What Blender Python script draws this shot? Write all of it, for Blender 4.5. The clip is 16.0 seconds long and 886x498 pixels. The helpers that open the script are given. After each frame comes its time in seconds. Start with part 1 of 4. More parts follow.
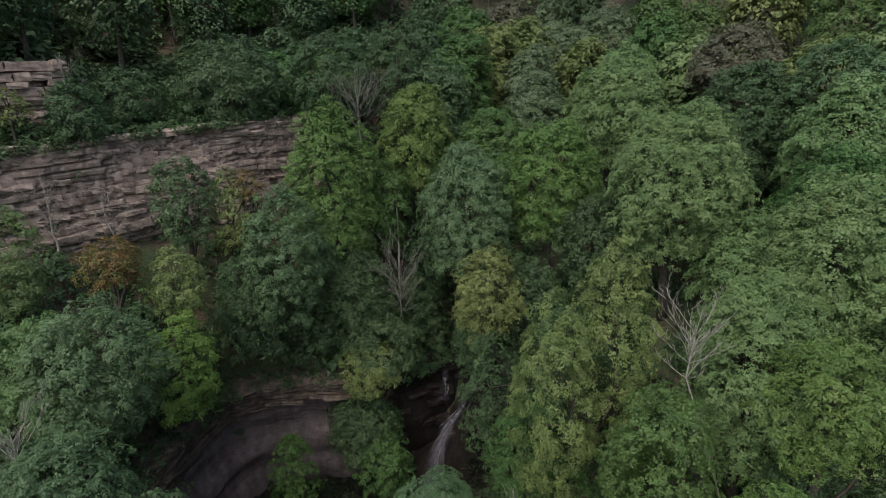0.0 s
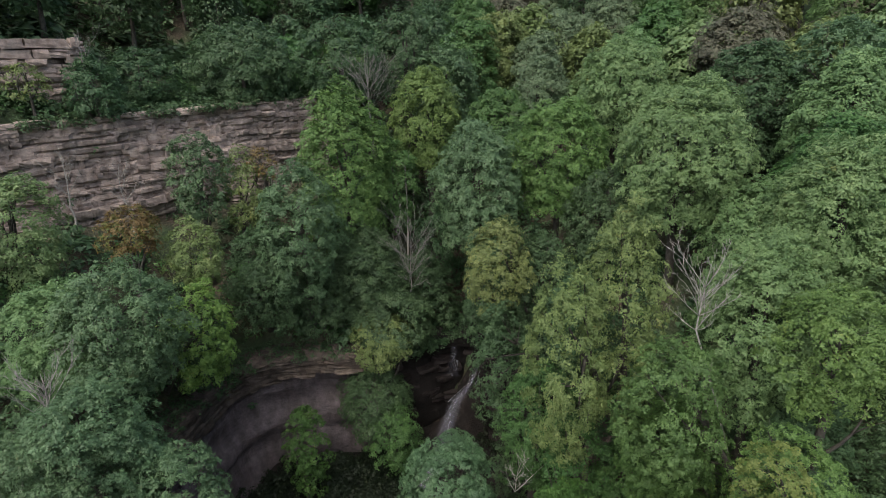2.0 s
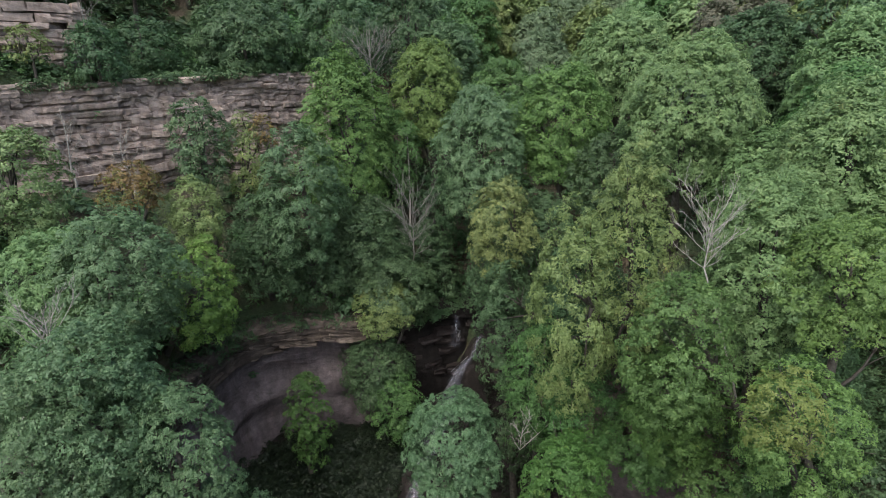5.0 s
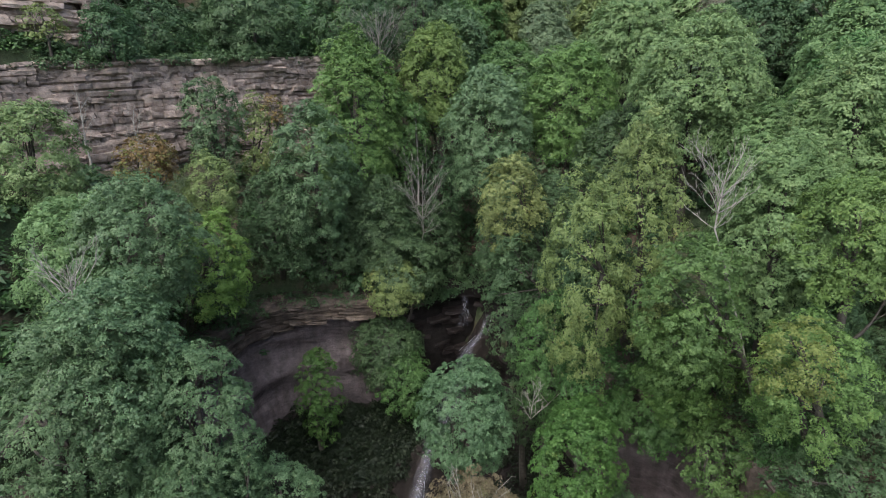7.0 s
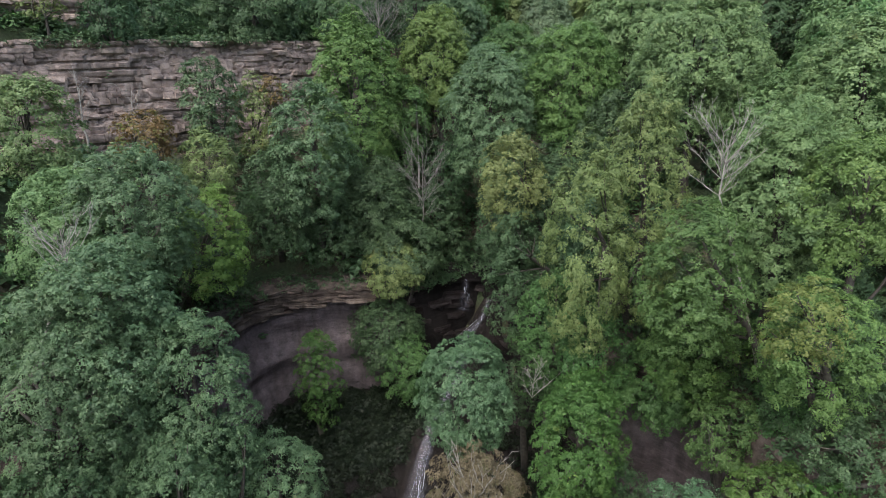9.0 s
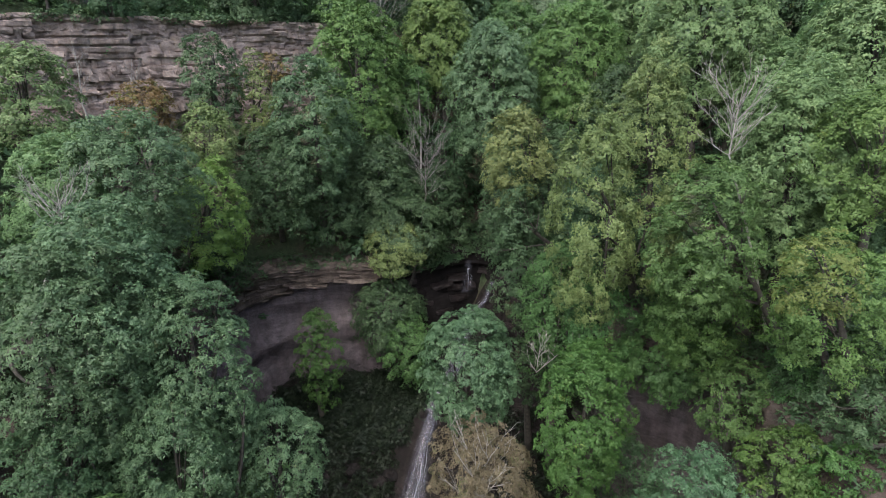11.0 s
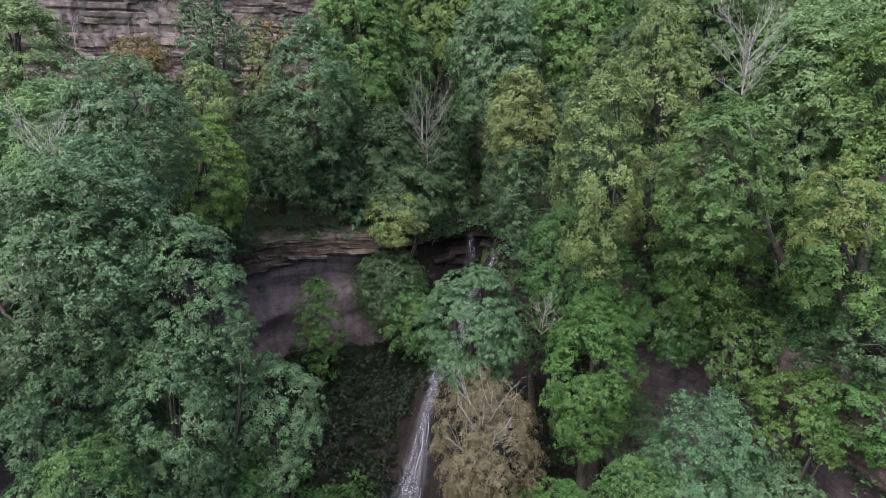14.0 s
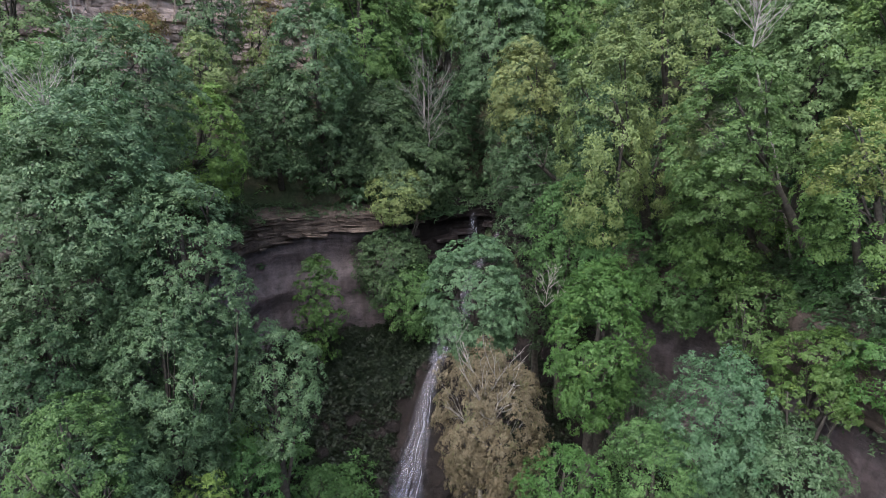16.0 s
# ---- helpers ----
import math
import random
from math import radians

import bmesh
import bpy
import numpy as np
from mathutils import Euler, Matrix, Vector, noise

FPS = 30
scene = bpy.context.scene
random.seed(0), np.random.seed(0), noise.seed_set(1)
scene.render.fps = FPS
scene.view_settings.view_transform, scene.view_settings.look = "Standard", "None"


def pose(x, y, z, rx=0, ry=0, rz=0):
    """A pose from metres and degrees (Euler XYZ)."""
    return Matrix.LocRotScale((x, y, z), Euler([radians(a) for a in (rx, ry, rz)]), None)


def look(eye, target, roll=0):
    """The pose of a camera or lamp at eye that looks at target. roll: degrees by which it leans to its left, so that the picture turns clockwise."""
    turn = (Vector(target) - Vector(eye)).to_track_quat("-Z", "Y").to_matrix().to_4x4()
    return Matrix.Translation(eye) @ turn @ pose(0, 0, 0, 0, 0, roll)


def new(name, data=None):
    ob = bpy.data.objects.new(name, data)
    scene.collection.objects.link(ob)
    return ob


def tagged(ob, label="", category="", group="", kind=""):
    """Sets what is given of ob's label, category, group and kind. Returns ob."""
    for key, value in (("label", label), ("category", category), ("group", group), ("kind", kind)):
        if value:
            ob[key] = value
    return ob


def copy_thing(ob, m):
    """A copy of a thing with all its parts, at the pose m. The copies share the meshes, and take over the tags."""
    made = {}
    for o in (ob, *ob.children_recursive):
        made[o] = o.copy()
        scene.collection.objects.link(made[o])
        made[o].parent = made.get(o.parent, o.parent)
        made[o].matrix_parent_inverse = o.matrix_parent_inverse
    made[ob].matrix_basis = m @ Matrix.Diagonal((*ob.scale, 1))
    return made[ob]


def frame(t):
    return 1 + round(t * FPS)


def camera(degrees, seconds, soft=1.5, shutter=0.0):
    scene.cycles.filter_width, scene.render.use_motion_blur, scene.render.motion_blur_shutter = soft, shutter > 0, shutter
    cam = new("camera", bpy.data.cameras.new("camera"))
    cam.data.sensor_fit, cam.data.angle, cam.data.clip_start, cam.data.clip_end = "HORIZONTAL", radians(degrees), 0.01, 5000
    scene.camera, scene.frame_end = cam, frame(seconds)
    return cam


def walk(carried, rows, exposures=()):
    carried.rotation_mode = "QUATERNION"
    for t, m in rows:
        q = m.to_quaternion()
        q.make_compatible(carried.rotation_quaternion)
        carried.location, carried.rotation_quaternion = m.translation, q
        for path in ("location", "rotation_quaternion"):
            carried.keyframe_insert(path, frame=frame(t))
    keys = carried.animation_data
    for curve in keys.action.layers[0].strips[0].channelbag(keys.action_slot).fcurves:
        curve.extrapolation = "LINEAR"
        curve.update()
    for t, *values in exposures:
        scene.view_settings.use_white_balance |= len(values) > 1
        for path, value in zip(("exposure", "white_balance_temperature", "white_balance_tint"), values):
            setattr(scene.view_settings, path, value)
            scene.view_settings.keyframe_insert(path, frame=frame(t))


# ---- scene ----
cam = camera(78.5, 16.0, soft=0.85)
PATH = [
    (0, (0.361, 0.487, 29.582), (0.345, 2.379, 28.935), -0.5),
    (0.5, (-0.008, -0.353, 29.225), (-0.025, 1.539, 28.576), -0.5),
    (1, (-0.262, -0.941, 28.761), (-0.281, 0.952, 28.114), -0.5),
    (1.5, (-0.48, -1.173, 28.181), (-0.496, 0.721, 27.538), -0.5),
    (2, (-0.715, -1.24, 27.509), (-0.725, 0.655, 26.871), -0.4),
    (2.5, (-0.871, -1.295, 26.834), (-0.879, 0.602, 26.2), -0.4),
    (3, (-0.966, -1.375, 26.171), (-0.973, 0.523, 25.541), -0.4),
    (3.5, (-0.962, -1.473, 25.552), (-0.97, 0.426, 24.925), -0.4),
    (4, (-0.862, -1.534, 24.939), (-0.87, 0.367, 24.316), -0.4),
    (6.5, (-1.798, -3.294, 22.387), (-1.802, -1.388, 21.78), -0.4),
    (7, (-1.992, -3.394, 21.878), (-1.997, -1.488, 21.272), -0.4),
    (7.5, (-2.076, -3.4, 21.331), (-2.08, -1.493, 20.728), -0.4),
    (8, (-2.004, -3.384, 20.853), (-2.01, -1.477, 20.251), -0.4),
    (8.5, (-1.909, -3.426, 20.389), (-1.919, -1.518, 19.79), -0.5),
    (9, (-1.894, -3.492, 19.932), (-1.905, -1.584, 19.333), -0.5),
    (11.5, (-2.082, -3.571, 17.058), (-2.097, -1.659, 16.473), -0.5),
    (12, (-2.085, -3.598, 16.544), (-2.1, -1.685, 15.96), -0.5),
    (12.5, (-2.137, -3.61, 15.989), (-2.151, -1.696, 15.407), -0.5),
    (13, (-2.19, -3.594, 15.432), (-2.204, -1.679, 14.853), -0.5),
    (13.5, (-2.257, -3.598, 14.895), (-2.271, -1.683, 14.318), -0.5),
    (14, (-2.299, -3.613, 14.357), (-2.312, -1.697, 13.782), -0.5),
    (14.5, (-2.328, -3.65, 13.811), (-2.342, -1.734, 13.238), -0.5),
    (15, (-2.339, -3.661, 13.256), (-2.355, -1.744, 12.684), -0.5),
    (15.5, (-2.342, -3.617, 12.679), (-2.36, -1.699, 12.11), -0.5),
    (16, (-2.299, -3.5, 12.116), (-2.32, -1.583, 11.547), -0.5),
]
walk(cam, [(t, look(eye, target, roll)) for t, eye, target, roll in PATH],
     exposures=[(0, 0.46, 6750, 5), (1.5, 0.74, 6650, 5), (3.5, 1.17, 6500, 4), (9, 1.32, 6350, 7), (16, 1.55, 6150, 11)])


# ---- light ----
world = bpy.data.worlds.new("sky")
scene.world = world
world.use_nodes = True
wn, wl = world.node_tree.nodes, world.node_tree.links
sky = wn.new("ShaderNodeTexSky")
sky.sky_type, sky.sun_disc = "NISHITA", False
sky.sun_elevation, sky.sun_rotation = radians(58), radians(208)
sky.air_density, sky.dust_density, sky.ozone_density = 1.0, 4.0, 1.0
wl.new(sky.outputs[0], wn["Background"].inputs[0])
wn["Background"].inputs[1].default_value = 0.15
sun = new("sun", bpy.data.lights.new("sun", "SUN"))
sun.data.energy, sun.data.angle, sun.data.color = 1.8, radians(85), (1.0, 0.97, 0.93)
sun.matrix_world = look((-24.9, -11.8, 84.8), (0, 35, 0))


# ---- materials ----
def material(name):
    m = bpy.data.materials.new(name)
    m.use_nodes = True
    nt = m.node_tree
    return m, nt.nodes, nt.links, nt.nodes["Principled BSDF"]


def ramp(n, stops):
    r = n.new("ShaderNodeValToRGB")
    e = r.color_ramp.elements
    e[0].position, e[0].color = stops[0][0], (*stops[0][1], 1)
    e[1].position, e[1].color = stops[-1][0], (*stops[-1][1], 1)
    for p, c in stops[1:-1]:
        e.new(p).color = (*c, 1)
    return r


def noise_tex(n, l, scale, detail=4.0, coord="Object", rough=0.6):
    tc = n.new("ShaderNodeTexCoord")
    t = n.new("ShaderNodeTexNoise")
    t.inputs["Scale"].default_value, t.inputs["Detail"].default_value, t.inputs["Roughness"].default_value = scale, detail, rough
    l.new(tc.outputs[coord], t.inputs["Vector"])
    return t


def leaf_material(name, dark, mid, light, accent=None, accent_part=0.1, sheen=0.35):
    """Leaves: each leaf takes its own shade, whole boughs drift in hue, and light comes through."""
    m, n, l, b = material(name)
    geo = n.new("ShaderNodeNewGeometry")
    big = noise_tex(n, l, 0.75, 3.0)
    mix = n.new("ShaderNodeMath")
    mix.operation = "MULTIPLY_ADD"
    l.new(geo.outputs["Random Per Island"], mix.inputs[0])
    mix.inputs[1].default_value = 0.32
    sub = n.new("ShaderNodeMath")
    sub.operation = "MULTIPLY_ADD"
    l.new(big.outputs[0], sub.inputs[0])
    sub.inputs[1].default_value, sub.inputs[2].default_value = 1.4, -0.36
    l.new(sub.outputs[0], mix.inputs[2])
    r = ramp(n, [(0.0, dark), (0.5, mid), (1.0, light)])
    l.new(mix.outputs[0], r.inputs[0])
    colour = r.outputs[0]
    if accent:
        patch = noise_tex(n, l, 0.8, 3.0)
        pick = n.new("ShaderNodeMath")
        pick.operation = "MULTIPLY_ADD"
        l.new(geo.outputs["Random Per Island"], pick.inputs[0])
        pick.inputs[1].default_value = 0.25
        l.new(patch.outputs[0], pick.inputs[2])
        step = n.new("ShaderNodeMapRange")
        step.inputs["From Min"].default_value, step.inputs["From Max"].default_value = 0.88 - accent_part, 0.98 - accent_part
        l.new(pick.outputs[0], step.inputs["Value"])
        mc = n.new("ShaderNodeMix")
        mc.data_type = "RGBA"
        l.new(step.outputs[0], mc.inputs[0])
        l.new(colour, mc.inputs[6])
        mc.inputs[7].default_value = (*accent, 1)
        colour = mc.outputs[2]
    obj = n.new("ShaderNodeObjectInfo")
    hsv = n.new("ShaderNodeHueSaturation")
    hr = n.new("ShaderNodeMapRange")
    hr.inputs["To Min"].default_value, hr.inputs["To Max"].default_value = 0.485, 0.515
    l.new(obj.outputs["Random"], hr.inputs["Value"])
    l.new(hr.outputs[0], hsv.inputs["Hue"])
    l.new(colour, hsv.inputs["Color"])
    l.new(hsv.outputs[0], b.inputs["Base Color"])
    b.inputs["Roughness"].default_value = 0.55
    b.inputs["Specular IOR Level"].default_value = sheen
    tr = n.new("ShaderNodeBsdfTranslucent")
    l.new(hsv.outputs[0], tr.inputs[0])
    ms = n.new("ShaderNodeMixShader")
    ms.inputs[0].default_value = 0.36
    l.new(b.outputs[0], ms.inputs[1])
    l.new(tr.outputs[0], ms.inputs[2])
    l.new(ms.outputs[0], n["Material Output"].inputs[0])
    return m


LEAF = {
    "green": leaf_material("green_leaves", (0.029, 0.063, 0.019), (0.063, 0.129, 0.038), (0.112, 0.198, 0.064)),
    "bright": leaf_material("bright_green_leaves", (0.026, 0.059, 0.013), (0.056, 0.119, 0.027), (0.094, 0.168, 0.043), (0.15, 0.20, 0.05), 0.06),
    "blue": leaf_material("blue_green_leaves", (0.030, 0.061, 0.027), (0.067, 0.124, 0.055), (0.123, 0.198, 0.095), sheen=0.45),
    "silver": leaf_material("silvery_green_leaves", (0.029, 0.064, 0.029), (0.067, 0.130, 0.058), (0.120, 0.200, 0.100), sheen=0.5),
    "sage": leaf_material("grey_green_leaves", (0.040, 0.075, 0.033), (0.086, 0.148, 0.067), (0.143, 0.225, 0.112), (0.14, 0.16, 0.07), 0.05, sheen=0.5),
    "fresh": leaf_material("fresh_yellow_green_leaves", (0.046, 0.085, 0.024), (0.102, 0.175, 0.049), (0.168, 0.252, 0.080), (0.16, 0.20, 0.05), 0.04),
    # Light green, paled further to stand for haze on the upper slopes.
    "pale": leaf_material("pale_green_hazed_leaves", (0.062, 0.112, 0.046), (0.129, 0.210, 0.084), (0.214, 0.305, 0.135), (0.15, 0.17, 0.06), 0.04, sheen=0.35),
    "olive": leaf_material("olive_leaves", (0.061, 0.086, 0.033), (0.136, 0.179, 0.062), (0.234, 0.277, 0.105), (0.18, 0.16, 0.05), 0.06),
    "lime": leaf_material("lime_leaves", (0.056, 0.106, 0.024), (0.119, 0.206, 0.046), (0.190, 0.283, 0.076), (0.19, 0.20, 0.05), 0.06),
    "yellow": leaf_material("yellowing_leaves", (0.059, 0.080, 0.022), (0.121, 0.163, 0.043), (0.198, 0.236, 0.077), (0.20, 0.15, 0.08), -0.04),
    "orange": leaf_material("orange_leaves", (0.076, 0.057, 0.023), (0.145, 0.099, 0.034), (0.204, 0.147, 0.057), (0.10, 0.12, 0.03), 0.22),
    # For dark species, and for trees whose shade is put into leaf colour.
    "dark": leaf_material("dark_and_shaded_leaves", (0.024, 0.048, 0.023), (0.051, 0.096, 0.041), (0.093, 0.152, 0.069)),
    # Near-black fronds: the deep shade of the gorge is put into their colour.
    "shaded_fern": leaf_material("shaded_fern_fronds", (0.006, 0.011, 0.005), (0.012, 0.021, 0.009), (0.024, 0.037, 0.016)),
    # Dull far trees, with distance haze greyed into the leaf colour.
    "grey": leaf_material("greyish_hazed_leaves", (0.061, 0.086, 0.047), (0.112, 0.161, 0.086), (0.172, 0.228, 0.133), (0.15, 0.12, 0.09), 0.06),
    "russet": leaf_material("russet_leaves", (0.060, 0.058, 0.042), (0.109, 0.105, 0.074), (0.156, 0.158, 0.109), (0.07, 0.10, 0.05), 0.15),
    "dry": leaf_material("dry_brown_leaves", (0.072, 0.064, 0.036), (0.140, 0.121, 0.070), (0.230, 0.204, 0.136), (0.09, 0.12, 0.04), 0.12),
}


def bark_material(name, dark, light):
    m, n, l, b = material(name)
    t = noise_tex(n, l, 5.0, 6.0)
    r = ramp(n, [(0.3, dark), (0.7, light)])
    l.new(t.outputs[0], r.inputs[0])
    l.new(r.outputs[0], b.inputs["Base Color"])
    b.inputs["Roughness"].default_value = 0.9
    bump = n.new("ShaderNodeBump")
    bump.inputs["Strength"].default_value = 0.6
    l.new(t.outputs[0], bump.inputs["Height"])
    l.new(bump.outputs[0], b.inputs["Normal"])
    return m


BARK = bark_material("grey_brown_bark", (0.025, 0.022, 0.018), (0.075, 0.066, 0.056))
TWIG = bark_material("grey_twigs", (0.16, 0.15, 0.14), (0.34, 0.32, 0.30))
DULL_TWIG = bark_material("dull_grey_twigs", (0.09, 0.085, 0.08), (0.20, 0.19, 0.18))


def rock_material(name, stops, scale, wet=0.85):
    """Bedded sandstone and shale: thin level bands, lichen blotches, dark streaks down the face."""
    m, n, l, b = material(name)
    tc = n.new("ShaderNodeNewGeometry")
    mp = n.new("ShaderNodeMapping")
    mp.inputs["Scale"].default_value = (0.6, 0.6, 2.2)
    l.new(tc.outputs["Position"], mp.inputs[0])
    bands = n.new("ShaderNodeTexNoise")
    bands.inputs["Scale"].default_value, bands.inputs["Detail"].default_value = scale, 6.0
    l.new(mp.outputs[0], bands.inputs["Vector"])
    blot = noise_tex(n, l, 0.9, 8.0, rough=0.75)
    l.new(tc.outputs["Position"], blot.inputs["Vector"])
    add = n.new("ShaderNodeMath")
    add.operation = "MULTIPLY_ADD"
    l.new(blot.outputs[0], add.inputs[0])
    add.inputs[1].default_value = 1.25
    half = n.new("ShaderNodeMath")
    half.operation = "MULTIPLY_ADD"
    l.new(bands.outputs[0], half.inputs[0])
    half.inputs[1].default_value, half.inputs[2].default_value = 0.4, -0.34
    l.new(half.outputs[0], add.inputs[2])
    obj = n.new("ShaderNodeObjectInfo")
    jit = n.new("ShaderNodeMath")
    jit.operation = "MULTIPLY_ADD"
    l.new(obj.outputs["Random"], jit.inputs[0])
    jit.inputs[1].default_value = 0.26
    sh = n.new("ShaderNodeMath")
    sh.operation = "SUBTRACT"
    l.new(add.outputs[0], sh.inputs[0])
    sh.inputs[1].default_value = 0.13
    l.new(sh.outputs[0], jit.inputs[2])
    r = ramp(n, stops)
    l.new(jit.outputs[0], r.inputs[0])
    streak = n.new("ShaderNodeMapping")
    streak.inputs["Scale"].default_value = (1.3, 1.3, 0.12)
    l.new(tc.outputs["Position"], streak.inputs[0])
    st = n.new("ShaderNodeTexNoise")
    st.inputs["Scale"].default_value, st.inputs["Detail"].default_value = 1.2, 4.0
    l.new(streak.outputs[0], st.inputs["Vector"])
    sr = ramp(n, [(0.38, (0.55, 0.52, 0.5)), (0.62, (1, 1, 1))])
    l.new(st.outputs[0], sr.inputs[0])
    mul = n.new("ShaderNodeMix")
    mul.data_type, mul.blend_type = "RGBA", "MULTIPLY"
    mul.inputs[0].default_value = 0.7
    l.new(r.outputs[0], mul.inputs[6])
    l.new(sr.outputs[0], mul.inputs[7])
    l.new(mul.outputs[2], b.inputs["Base Color"])
    b.inputs["Roughness"].default_value = wet
    b.inputs["Specular IOR Level"].default_value = 0.2
    bump = n.new("ShaderNodeBump")
    bump.inputs["Strength"].default_value, bump.inputs["Distance"].default_value = 1.0, 0.2
    l.new(add.outputs[0], bump.inputs["Height"])
    l.new(bump.outputs[0], b.inputs["Normal"])
    return m


SANDSTONE = rock_material("weathered_sandstone", [(0.12, (0.095, 0.080, 0.075)), (0.36, (0.235, 0.190, 0.174)), (0.58, (0.38, 0.305, 0.272)), (0.75, (0.47, 0.375, 0.325)), (0.92, (0.48, 0.31, 0.21))], 1.6)
SHALE = rock_material("dark_wet_shale", [(0.15, (0.054, 0.045, 0.049)), (0.45, (0.120, 0.099, 0.105)), (0.75, (0.185, 0.152, 0.154)), (0.98, (0.26, 0.21, 0.195))], 2.2, wet=0.75)
BROW = rock_material("brown_bedded_shale", [(0.15, (0.032, 0.026, 0.023)), (0.45, (0.085, 0.067, 0.058)), (0.75, (0.145, 0.115, 0.098)), (0.98, (0.21, 0.165, 0.13))], 2.2, wet=0.8)
WET = rock_material("wet_dark_sandstone", [(0.15, (0.010, 0.008, 0.008)), (0.5, (0.028, 0.022, 0.022)), (1.0, (0.070, 0.056, 0.052))], 2.0, wet=0.6)
# Wet stream-bed rock, darkened further to carry the gorge's deep shade.
SHADED_BED = rock_material("wet_shaded_bed", [(0.15, (0.007, 0.006, 0.006)), (0.6, (0.020, 0.016, 0.015)), (1.0, (0.060, 0.047, 0.043))], 2.0, wet=0.9)


def ground_material():
    m, n, l, b = material("leaf_litter_and_moss")
    fine = noise_tex(n, l, 3.5, 8.0, rough=0.75)
    wide = noise_tex(n, l, 0.16, 3.0)
    a = ramp(n, [(0.3, (0.022, 0.017, 0.012)), (0.55, (0.06, 0.045, 0.03)), (0.75, (0.12, 0.085, 0.05))])
    g = ramp(n, [(0.3, (0.015, 0.026, 0.010)), (0.7, (0.05, 0.075, 0.03))])
    l.new(fine.outputs[0], a.inputs[0])
    l.new(fine.outputs[0], g.inputs[0])
    k = ramp(n, [(0.42, (0, 0, 0)), (0.58, (1, 1, 1))])
    l.new(wide.outputs[0], k.inputs[0])
    mx = n.new("ShaderNodeMix")
    mx.data_type = "RGBA"
    l.new(k.outputs[0], mx.inputs[0])
    l.new(a.outputs[0], mx.inputs[6])
    l.new(g.outputs[0], mx.inputs[7])
    l.new(mx.outputs[2], b.inputs["Base Color"])
    b.inputs["Roughness"].default_value = 0.95
    bump = n.new("ShaderNodeBump")
    bump.inputs["Strength"].default_value, bump.inputs["Distance"].default_value = 1.0, 0.15
    l.new(fine.outputs[0], bump.inputs["Height"])
    l.new(bump.outputs[0], b.inputs["Normal"])
    return m


GROUND = ground_material()


def water_material(name, white, broken):
    """White water: bright streaks along the flow, with gaps that show the rock."""
    m, n, l, b = material(name)
    if broken:
        uv = n.new("ShaderNodeUVMap")
        uv.uv_map = "flow"
        mp = n.new("ShaderNodeMapping")
        mp.inputs["Scale"].default_value = (14.0, 1.5, 1.0)
        l.new(uv.outputs[0], mp.inputs[0])
        t = n.new("ShaderNodeTexNoise")
        t.inputs["Scale"].default_value, t.inputs["Detail"].default_value, t.inputs["Roughness"].default_value = 1.0, 5.0, 0.65
        l.new(mp.outputs[0], t.inputs["Vector"])
        sep = n.new("ShaderNodeSeparateXYZ")
        l.new(uv.outputs[0], sep.inputs[0])
        edge = ramp(n, [(0.0, (0, 0, 0)), (0.45, (1, 1, 1)), (0.55, (1, 1, 1)), (1.0, (0, 0, 0))])
        l.new(sep.outputs[0], edge.inputs[0])
        gaps = ramp(n, [(0.45, (0, 0, 0)), (0.80, (0.7, 0.7, 0.7))])
        l.new(t.outputs[0], gaps.inputs[0])
        mul = n.new("ShaderNodeMath")
        mul.operation = "MULTIPLY"
        l.new(edge.outputs[0], mul.inputs[0])
        l.new(gaps.outputs[0], mul.inputs[1])
        l.new(mul.outputs[0], b.inputs["Alpha"])
    else:
        t = noise_tex(n, l, 6.0, 5.0)
    r = ramp(n, [(0.35, tuple(c * 0.6 for c in white)), (0.65, white)])
    l.new(t.outputs[0], r.inputs[0])
    l.new(r.outputs[0], b.inputs["Base Color"])
    b.inputs["Roughness"].default_value = 0.35
    return m


FOAM = water_material("white_water", (0.27, 0.275, 0.35), True)
SPRAY = water_material("water_strands", (0.45, 0.47, 0.52), False)
m_, n_, l_, b_ = material("dark_pool_water")
b_.inputs["Base Color"].default_value, b_.inputs["Roughness"].default_value = (0.02, 0.02, 0.018, 1), 0.08
wv = noise_tex(n_, l_, 3.0, 3.0)
bp = n_.new("ShaderNodeBump")
bp.inputs["Strength"].default_value = 0.25
l_.new(wv.outputs[0], bp.inputs["Height"])
l_.new(bp.outputs[0], b_.inputs["Normal"])
POOL = m_


# ---- the lie of the land ----
def chaikin(p, rounds):
    for _ in range(rounds):
        q = []
        for a, b in zip(p[:-1], p[1:]):
            q += [(0.75 * a[0] + 0.25 * b[0], 0.75 * a[1] + 0.25 * b[1]), (0.25 * a[0] + 0.75 * b[0], 0.25 * a[1] + 0.75 * b[1])]
        p = [p[0]] + q + [p[-1]]
    return p


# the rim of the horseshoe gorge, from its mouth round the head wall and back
RIM = np.array(chaikin([(-40, -150), (-26, -40), (-24, 5), (-23.5, 25), (-21.8, 34), (-20.8, 40.5), (-18.6, 44.4), (-13, 45.2), (-8, 45.4), (-4, 46.6), (-0.5, 49.2), (3.2, 49.2),
                        (5.5, 44.5), (7.5, 38), (10, 32), (13.5, 30.2), (16.0, 26), (14.8, 19), (17.5, 8), (27, -40), (40, -150)], 3))
RIM_Z, FLOOR_Z = 1.0, -17.0


